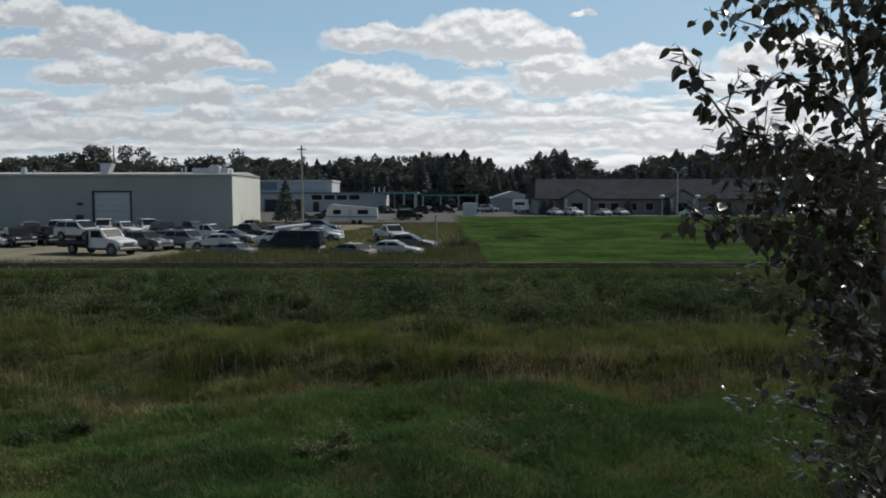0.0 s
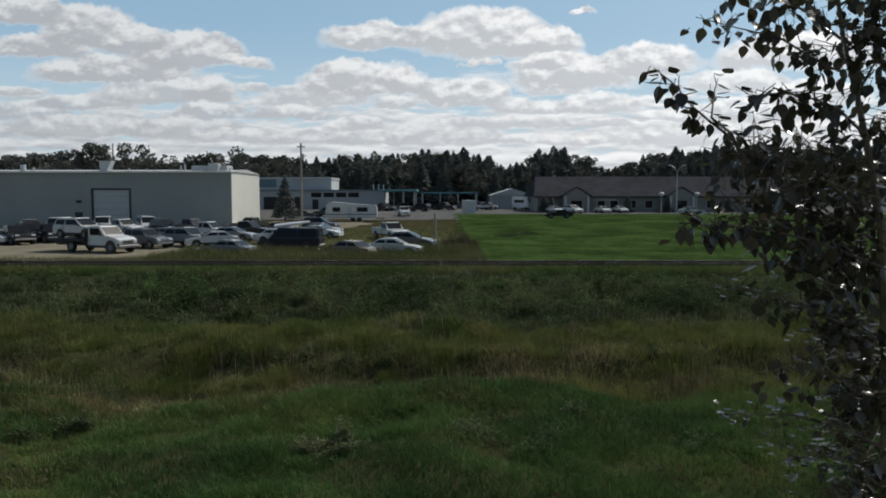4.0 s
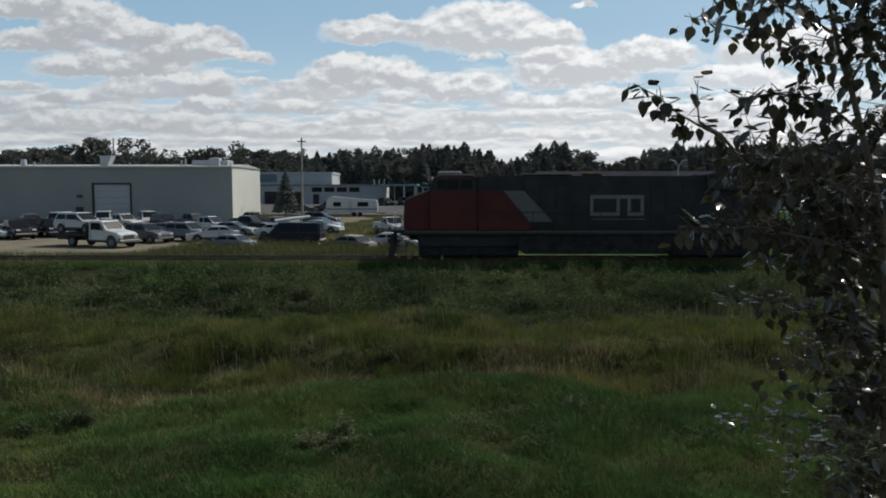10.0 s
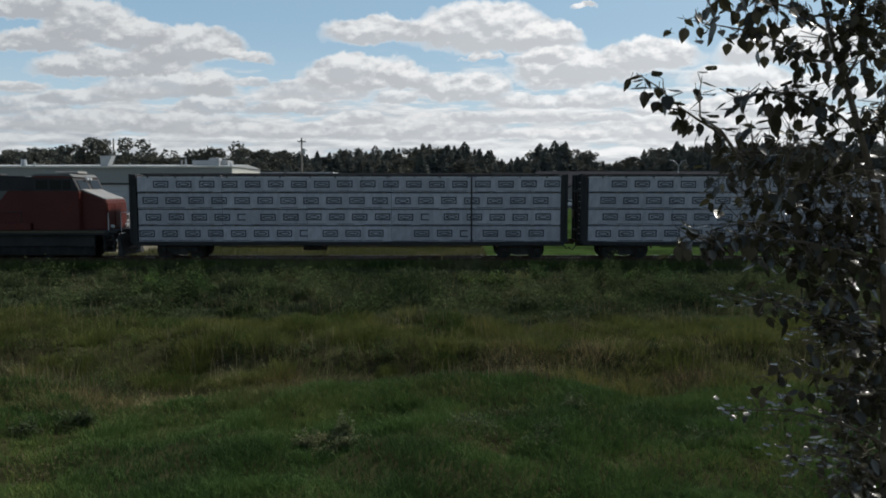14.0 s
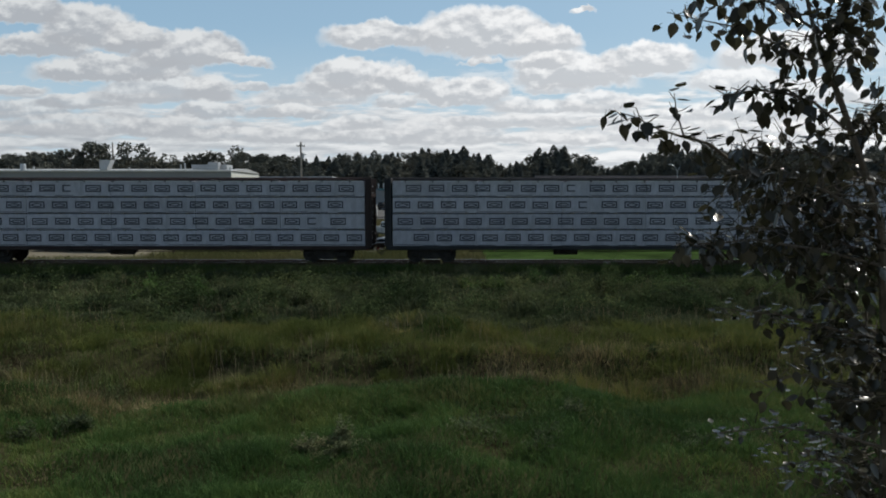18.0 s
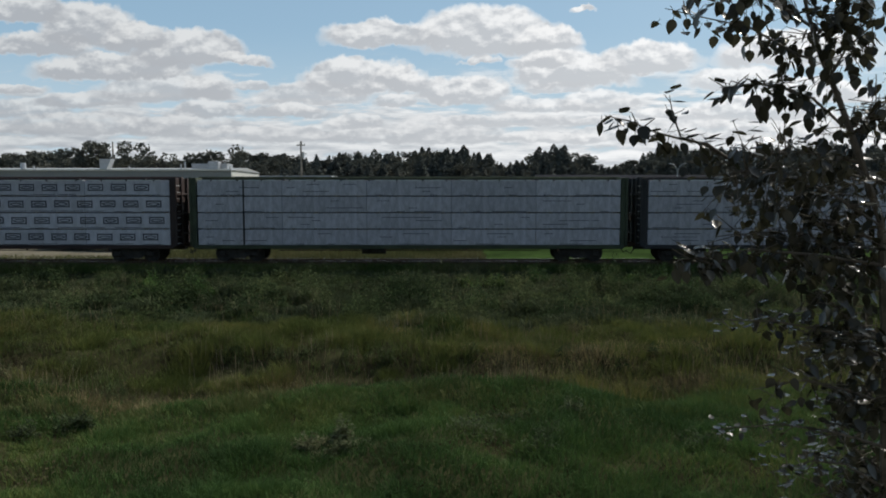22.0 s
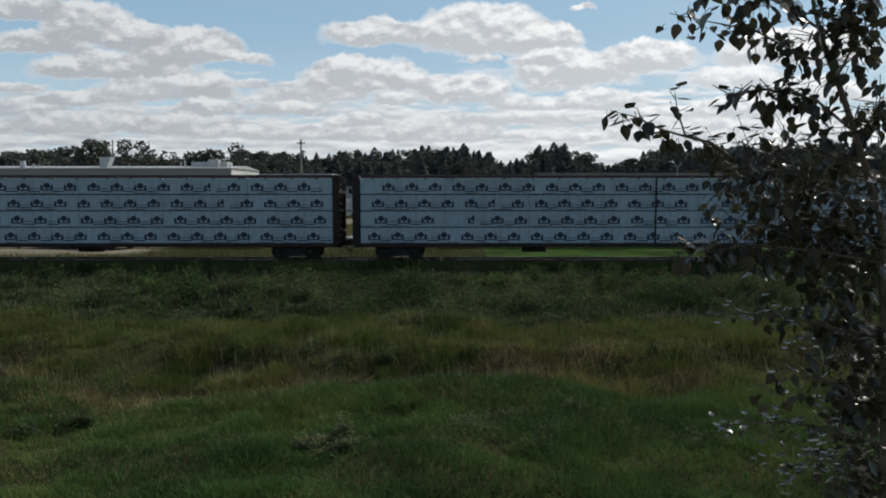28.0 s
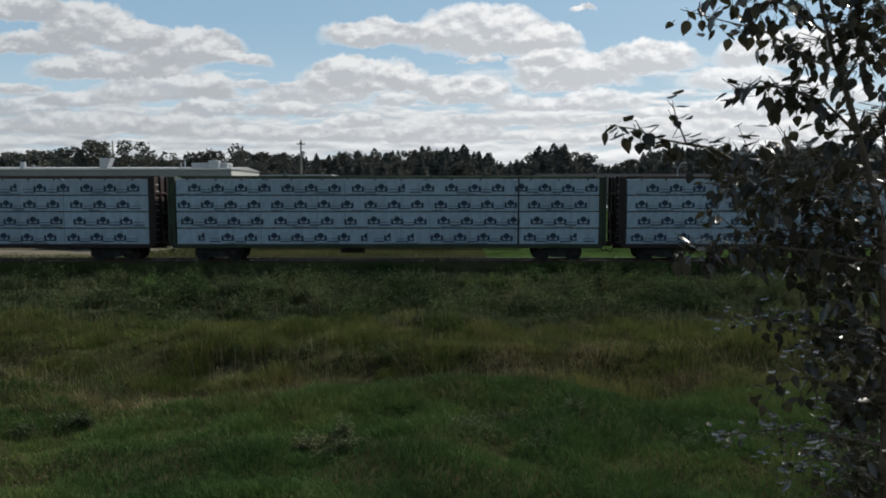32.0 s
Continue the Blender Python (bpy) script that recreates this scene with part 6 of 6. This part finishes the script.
# tree tops against the sky: bearing (thousandths) and height (thousandths) as tangents
TOPS_AT = (-900, -600, -532, -500, -460, -330, -310, -271, -250, -233, -217, -172, -140, -60, -20, 58, 81, 112, 123, 165, 196, 227, 250, 280, 320, 470, 900)
TOPS = (47, 47, 59, 45, 52, 46, 45, 58, 50, 58, 49, 50, 55, 57, 60, 59, 43, 42, 58, 64, 47, 36, 43, 57, 62, 64, 66)
rr = random.Random(11)
far_v, far_n = {"spruce": [], "broad": []}, {"spruce": 0, "broad": 0}
for dist, n, keep, own in ((208, 125, 0.74, True), (219, 140, 0.86, True), (231, 170, 0.95, False), (244, 190, 1.0, False), (256, 190, 1.02, False)):
    for i in range(n):
        b = -0.92 + 1.84 * (i + rr.random()) / n
        y = dist + rr.uniform(-6, 6)
        top = np.interp(b * 1000, TOPS_AT, TOPS) / 1000 * y * keep * rr.choice((rr.uniform(0.80, 0.98), rr.uniform(0.90, 1.06))) + EYE
        x = b * y
        kind = "broad" if b < -0.22 and rr.random() < 0.8 or rr.random() < 0.30 else "spruce"
        h, wide = max(5.0, top - gz(x, y)), rr.uniform(1.05, 1.9) * (1.1 if kind == "broad" else 1.0)
        if own:
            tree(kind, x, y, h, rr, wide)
            continue
        me, a = rr.choice(CROWNS[kind]), rr.uniform(0, 6.283)
        co = np.zeros(len(me.vertices) * 3, np.float32)
        me.vertices.foreach_get("co", co)
        co = co.reshape(-1, 3) * (h * wide, h * wide, h)
        turn = np.array([[math.cos(a), math.sin(a), 0], [-math.sin(a), math.cos(a), 0], [0, 0, 1]])
        far_v[kind].append(co @ turn + (x, y, gz(x, y)))
        far_n[kind] += len(co)
for kind, words in (("spruce", "dark conifer wood on the horizon"), ("broad", "leafy broadleaf wood on the horizon")):
    n = far_n[kind] // 4
    loops = (np.arange(n)[:, None] * 4 + np.array([0, 1, 2, 0, 2, 3])).ravel()
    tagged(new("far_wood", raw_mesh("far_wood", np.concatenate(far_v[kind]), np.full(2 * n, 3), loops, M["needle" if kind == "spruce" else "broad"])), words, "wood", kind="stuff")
for x, y, h in ((-67.0, 146, 14.0), (-63.0, 143, 13.6), (-59.5, 147, 14.6), (-55.5, 143, 13.9), (-50.5, 147, 15.0), (-46.0, 149, 12.8), (-72.0, 145, 13.2), (-77, 150, 12.8), (-84, 150, 13.8), (-41.0, 146, 13.0)):
    tree("broad", x, y, h, rr, 1.25, "", "tall leafy tree rising behind the warehouse", "trees behind the warehouse")
tree("spruce", -25.4, 119.3, 7.2, rr, 1.35, "young_spruce", "young dark green spruce beside the utility pole", "garden spruces")
for x, y, h in ((37.5, 149.5, 3.4), (45.6, 149.5, 3.2), (20.5, 149, 3.6), (21.9, 148.6, 3.4), (58.0, 149.8, 3.2)):
    tree("spruce", x, y, h, rr, 1.9, "shrub_conifer", "small clipped conifer in front of the hall", "conifers before the hall")


def bush(name, x, y, w, h, n, material, label, seed):
    """A shrub of twigs with small leaves."""
    r = np.random.default_rng(seed)
    bm_n = n
    a, u = r.uniform(0, 2 * np.pi, bm_n), r.uniform(0, 1, bm_n) ** 0.5
    px, py = x + w * u * np.cos(a), y + 0.6 * w * u * np.sin(a)
    return blades(name, px, py, h * (1.15 - 0.8 * u) * r.uniform(0.4, 1.0, bm_n), np.full(bm_n, 0.06), 0.7, material, label)


tagged(bush("bush", 1.6, 66.5, 1.9, 1.9, 700, M["shrub"], "brownish leafless-looking bush beside the post", 5), category="bush")
tagged(bush("bush", -24.6, 101.0, 1.0, 1.7, 500, M["weed"], "green bush at the warehouse corner", 6), category="bush")
tagged(bush("bush", 7.15, 81.8, 1.5, 0.7, 420, M["weed"], "dark low tuft in the mown field", 7), category="bush")
tagged(bush("bush", 10.1, 86.4, 1.6, 0.7, 380, M["weed"], "dark low tuft in the mown field", 8), category="bush")

# ---- the poplar beside the window ----
def leaf_mesh(seed, size):
    """A pointed poplar leaf on its stalk; the stalk starts at the origin, the blade hangs along -z."""
    r = random.Random(seed)
    bm = bmesh.new()
    out = [(0.0, 0.0), (0.22, 0.10), (0.34, 0.28), (0.33, 0.46), (0.24, 0.66), (0.12, 0.85), (0.0, 1.0)]
    fold, curl = r.uniform(0.10, 0.30), r.uniform(-0.15, 0.25)
    stalk = 0.45 * size
    mid = [bm.verts.new((0, curl * size * t * t, -stalk - t * size)) for _, t in out]
    for s in (-1, 1):
        side = [mid[0]] + [bm.verts.new((s * w * size * r.uniform(0.93, 1.05), curl * size * t * t + fold * w * size, -stalk - t * size)) for w, t in out[1:-1]] + [mid[-1]]
        for i in range(len(out) - 1):
            q = []
            for v in ((mid[i], mid[i + 1], side[i + 1], side[i]) if s > 0 else (side[i], side[i + 1], mid[i + 1], mid[i])):
                if v not in q:
                    q.append(v)
            if len(q) > 2:
                bm.faces.new(q)
    a = [bm.verts.new(p) for p in ((-0.0012, 0, 0), (0.0012, 0, 0), (0.0010, 0, -stalk), (-0.0010, 0, -stalk))]
    bm.faces.new(a)
    return bm


LEAF_SHAPES = [leaf_mesh(i, 0.051 * (0.8 + 0.1 * (i % 4))) for i in range(6)]
LEAVES = []
for bm in LEAF_SHAPES:
    LEAVES.append(mesh("leaf", bm, M["leaf"]))
LEAF_XYZ = []
for me in LEAVES:
    co = np.zeros(len(me.vertices) * 3, np.float32)
    me.vertices.foreach_get("co", co)
    tot = np.array([p.loop_total for p in me.polygons])
    ix = np.array([l.vertex_index for l in me.loops])
    LEAF_XYZ.append((co.reshape(-1, 3), tot, ix))


def leaf_pose(p, r, flat):
    """flat 0: hangs down; 1: held out level."""
    level = r.random() < flat
    lift = radians(r.gauss(88, 7) if level else r.gauss(25, 25))
    return Matrix.Translation(p) @ Euler((0, 0, r.uniform(0, 2 * math.pi))).to_matrix().to_4x4() @ Euler((lift, r.gauss(0, 0.25 - 0.14 * flat), 0)).to_matrix().to_4x4() @ Matrix.Scale(0.62 if flat > 0.4 else 1.0, 4)


poplar = thing("poplar_tree", pose(1.55, 2.5, gz(1.55, 2.5)), "young poplar with dark glossy leaves swaying in wind", "tree")
ROOT = Vector(poplar.matrix_basis.translation)
STEM = [(1.62, 2.5, -1.75), (1.60, 2.5, 0.5), (1.57, 2.5, 2.0), (1.53, 2.5, 3.2), (1.49, 2.5, 3.70), (1.43, 2.5, 3.94), (1.38, 2.5, 4.13), (1.33, 2.5, 4.28), (1.30, 2.5, 4.42), (1.26, 2.5, 4.75)]


def limb(points, r0, r1, bm=None, seg=7):
    bm = bm or bmesh.new()
    n = len(points) - 1
    for i in range(n):
        a, b = r0 + (r1 - r0) * i / n, r0 + (r1 - r0) * (i + 1) / n
        rod(points[i], points[i + 1], a, seg, b, bm)
    return bm


part("trunk", limb([Vector(p) - ROOT for p in STEM[:5]], 0.024, 0.013), M["bark"], poplar, "slender grey-brown stem")
FORK = Vector(STEM[4])
leader = part("leader", limb([Vector(p) - FORK for p in STEM[4:]], 0.013, 0.005), M["bark"], poplar, "thin upper stem bending in the wind", at=Matrix.Translation(FORK - ROOT))
SWAYING = []
# how far the upper stem leans: seconds, metres at the upper branches
LEAN = [(0, 0.025), (3, 0.02), (6, 0.01), (7, 0.0), (9, -0.018), (13, -0.03), (16.5, -0.06), (19, -0.09), (23, -0.085), (25.5, -0.08), (28, -0.065), (30, -0.05), (32, -0.04)]


def branch(path, n, spread, flat, single, sway, lag, seed):
    """A branch through the given places, with n leaves within spread of it; single: its leaves are pieces of their own."""
    r = random.Random(seed)
    base = Vector(path[0])
    pts = [Vector(p) - base for p in path]
    bm = limb(pts, 0.0055, 0.0014, None, 6)
    spots = []
    every = int(n * 1.6) if single else int(n * 1.25)   # past the single leaves, the rest is joined
    for k in range(every):
        t = (0.12 + 0.88 * ((k * 0.618) % 1.0)) * (len(pts) - 1)
        i = min(int(t), len(pts) - 2)
        p = pts[i].lerp(pts[i + 1], t - i)
        d = Vector((r.gauss(0, 1), r.gauss(0, 1), r.gauss(0, 0.8))).normalized() * spread * r.random() ** 0.6
        if d.length > 0.035 and k % 2 == 0:
            rod(p, p + d, 0.0022, 4, 0.0012, bm)
        spots.append(p + d)
    b = part("branch", bm, M["bark"], poplar, at=Matrix.Translation(base - ROOT))
    whole = n if single else 0
    for p in spots[:whole]:
        part("leaf", LEAVES[r.randrange(6)], None, b, at=leaf_pose(p, r, flat))
    rest = spots[whole:]
    if rest:
        vs, tots, ixs, o = [], [], [], 0
        for p in rest:
            co, tot, ix = LEAF_XYZ[r.randrange(6)]
            m = np.array(leaf_pose(p, r, flat))
            vs.append(co @ m[:3, :3].T + m[:3, 3])
            tots.append(tot)
            ixs.append(ix + o)
            o += len(co)
        f = part("foliage", raw_mesh("foliage", np.concatenate(vs), np.concatenate(tots), np.concatenate(ixs), M["leaf"]), None, b)
        tagged(f, "many dark glossy leaves", kind="stuff")
    SWAYING.append((b, base - ROOT, sway, lag))


# places along each branch in metres; leaves, spread, how level they are held, single leaves, sway, lag
branch([(1.33, 2.5, 4.198), (1.248, 2.45, 4.201), (1.18, 2.5, 4.255), (1.118, 2.55, 4.307), (0.998, 2.6, 4.339), (0.861, 2.65, 4.378)], 48, 0.075, 0.05, True, 0.35, 0.2, 70)
branch([(1.31, 2.5, 4.309), (1.133, 2.4, 4.358), (0.971, 2.35, 4.376), (0.812, 2.3, 4.393)], 46, 0.08, 0.05, True, 0.35, 0.3, 71)
branch([(1.287, 2.5, 4.435), (1.18, 2.5, 4.521), (1.067, 2.55, 4.585)], 26, 0.08, 0.1, True, 0.35, 0.1, 72)
branch([(1.42, 2.5, 3.983), (1.252, 2.4, 4.057), (1.145, 2.35, 4.071), (1.036, 2.3, 4.074), (0.898, 2.25, 4.044)], 52, 0.06, 0.35, True, 0.4, 0.15, 73)
branch([(1.305, 2.5, 4.067), (1.169, 2.38, 4.086), (1.184, 2.43, 4.142)], 10, 0.04, 0.5, True, 0.4, 0.15, 74)
branch([(1.027, 2.5, 3.88), (0.874, 2.3, 3.949), (0.769, 2.25, 3.984), (0.696, 2.2, 4.008), (0.61, 2.15, 4.053), (0.534, 2.1, 4.075)], 30, 0.05, 0.35, True, 1.0, 0, 75)
branch([(1.027, 2.5, 3.88), (0.873, 2.32, 3.959), (0.819, 2.37, 3.999), (0.823, 2.42, 4.081), (0.84, 2.47, 4.144)], 14, 0.04, 0.4, True, 1.0, 0, 76)
branch([(1.496, 2.5, 3.554), (1.203, 2.35, 3.623), (0.97, 2.3, 3.662), (0.832, 2.25, 3.651), (0.707, 2.2, 3.659)], 60, 0.07, 0.1, True, 0.25, 0.2, 77)
branch([(1.458, 2.5, 3.88), (1.276, 2.5, 3.928), (1.126, 2.55, 3.93), (1.008, 2.6, 3.903)], 96, 0.17, 0.3, False, 0.25, 0.3, 78)
branch([(1.487, 2.5, 3.688), (1.253, 2.4, 3.821), (1.04, 2.35, 3.884), (0.905, 2.3, 3.9)], 110, 0.17, 0.2, False, 0.35, 0.25, 79)
branch([(1.496, 2.5, 3.631), (1.323, 2.5, 3.707), (1.163, 2.55, 3.764), (1.073, 2.6, 3.783)], 120, 0.19, 0.2, False, 0.2, 0.3, 80)
branch([(1.525, 2.5, 3.535), (1.427, 2.6, 3.624), (1.204, 2.55, 3.686), (0.989, 2.5, 3.688)], 105, 0.18, 0.2, False, 0.2, 0.3, 81)
branch([(1.563, 2.5, 3.822), (1.606, 2.7, 3.824), (1.509, 2.75, 3.846), (1.365, 2.8, 3.825)], 110, 0.22, 0.3, False, 0.15, 0.3, 82)
branch([(1.563, 2.5, 3.497), (1.506, 2.6, 3.544), (1.321, 2.55, 3.569), (1.142, 2.5, 3.554)], 105, 0.20, 0.1, False, 0.15, 0.3, 83)
branch([(1.506, 2.5, 3.30), (1.30, 2.4, 3.36), (1.10, 2.38, 3.42), (0.88, 2.35, 3.455)], 66, 0.06, 0.95, False, 0.35, 0.1, 84)
branch([(1.53, 2.5, 3.22), (1.40, 2.45, 3.28), (1.28, 2.4, 3.31), (1.15, 2.4, 3.33)], 48, 0.06, 0.95, False, 0.3, 0.2, 85)
branch([(1.54, 2.5, 3.05), (1.42, 2.45, 3.10), (1.25, 2.4, 3.13)], 40, 0.06, 0.95, False, 0.3, 0.3, 86)
branch([(1.515, 2.5, 3.305), (1.392, 2.5, 3.382), (1.272, 2.45, 3.493)], 48, 0.13, 0.06, False, 0.25, 0.3, 87)
branch([(1.515, 2.5, 3.228), (1.357, 2.4, 3.325), (1.253, 2.45, 3.334), (1.115, 2.5, 3.405)], 40, 0.1, 0.1, False, 0.3, 0.2, 88)
branch([(1.544, 2.5, 3.19), (1.546, 2.6, 3.245), (1.4, 2.55, 3.295)], 93, 0.17, 0.06, False, 0.2, 0.3, 89)
branch([(1.525, 2.5, 3.075), (1.357, 2.4, 3.159), (1.234, 2.45, 3.193), (1.076, 2.5, 3.156)], 40, 0.1, 0.1, False, 0.3, 0.3, 90)
branch([(1.544, 2.5, 3.037), (1.526, 2.6, 3.086), (1.38, 2.55, 3.1)], 93, 0.17, 0.06, False, 0.2, 0.2, 91)
branch([(1.525, 2.5, 2.922), (1.267, 2.3, 3.045), (1.113, 2.35, 3.065), (0.90, 2.4, 3.040)], 58, 0.07, 0.9, False, 0.3, 0.1, 92)
branch([(1.544, 2.5, 2.769), (1.357, 2.4, 2.902), (1.221, 2.35, 2.939), (1.05, 2.3, 2.925)], 60, 0.07, 0.95, False, 0.25, 0.2, 93)
branch([(1.563, 2.5, 2.73), (1.566, 2.6, 2.827), (1.494, 2.65, 2.889)], 104, 0.2, 0.06, False, 0.2, 0.2, 94)
branch([(1.582, 2.5, 2.615), (1.488, 2.5, 2.73), (1.328, 2.45, 2.789)], 72, 0.15, 0.06, False, 0.2, 0.2, 95)
branch([(1.377, 2.5, 4.129), (1.429, 2.5, 4.244), (1.555, 2.55, 4.35)], 72, 0.13, 0.1, False, 0.3, 0.2, 96)
branch([(1.429, 2.5, 3.937), (1.516, 2.55, 4.038), (1.582, 2.5, 4.11)], 72, 0.13, 0.2, False, 0.25, 0.2, 97)
branch([(1.299, 2.5, 4.416), (1.391, 2.5, 4.474), (1.536, 2.55, 4.546)], 67, 0.13, 0.1, False, 0.3, 0.2, 98)
branch([(1.314, 2.5, 4.263), (1.372, 2.5, 4.32), (1.419, 2.45, 4.404)], 58, 0.12, 0.1, False, 0.3, 0.2, 99)
# gusts: seconds and degrees by which the outer branch dips
GUSTS = [(0, -25.4), (0.5, -19.4), (1, -29.4), (1.5, -12.4), (2, -0.4), (2.5, -11.4), (3, -25.4), (3.5, -9.4), (4.2, -13.4), (4.8, -1.4), (5.5, 5.6), (6, 6.2), (6.5, 2.6), (7, 0.0), (8, 3.6), (9, 9.6), (9.5, -6.4), (10, -2.4), (10.5, -1.4), (11, -4.4), (11.5, 5.6), (12, -8.4), (12.5, -9.4), (13, -3.4), (13.5, 0.6), (14, -6.4), (14.5, -10.4), (15.2, 2.6), (15.9, -6.4), (16.5, -1.4), (17, 9.6), (17.5, 2.6), (18, 8.6), (18.5, 8.6), (19, 11.6), (19.5, 12.6), (20, 10.6), (20.5, 10.1), (21, 9.6), (21.5, 12.3), (22, 11.6), (22.5, 14.6), (23, 14.6), (23.5, 13.6), (24, 15.6), (24.5, 16.6), (25, 17.6), (25.5, 18.6), (26.2, 10.6), (26.9, 14.6), (27.5, 6.6), (28, 9.6), (28.5, 15.6), (29, 18.6), (29.5, -0.4), (30, 12.6), (30.5, 15.6), (31, 13.6), (31.5, 14.6), (32, 14.2)]
# a plain unseen wall added behind the camera, keeps sky light off the leaves
tagged(part("wall_south", box(-9, 9, -1.4, -1.1, -1.9, 6.4), M["beige"]), "plain beige wall added behind the viewpoint to block sky light", "wall", kind="structure")


# ---- what moves ----
def motions():
    for ob, back, turn in TRAIN:
        walk(ob, [(t, pose(s + back, TRACK, 0, 0, 0, turn)) for t, s in RUN])
    for ob, rows in MOVERS:
        walk(ob, rows)

    gust_t, gust_a = [g[0] for g in GUSTS], [g[1] for g in GUSTS]
    lean_t, lean_x = [g[0] for g in LEAN], [g[1] for g in LEAN]
    for i, (ob, base, share, lag) in enumerate(SWAYING):
        rows = []
        high = min(1.0, max(0.0, (base.z + ROOT.z - 3.75) / 0.3))   # upper branches ride on the leaning stem
        for t, a in GUSTS:
            if lag:
                a = float(np.interp(t - lag, gust_t, gust_a))
            if high > 0.5 and a > 0:
                a *= -0.8
            dx = high * float(np.interp(t, lean_t, lean_x))
            own = 1.6 * math.sin(2.3 * t + i * 1.9) * (1 - share)
            rows.append((t, pose(base.x + dx, base.y, base.z + 0.5 * abs(dx), 0.35 * share * a * math.sin(i), -(share * a + own), 0)))
        walk(ob, rows)
    walk(leader, [(t, pose(*(FORK - ROOT), 0, math.degrees(float(np.interp(t, lean_t, lean_x))) * 1.4, 0)) for t, _ in GUSTS])


motions()
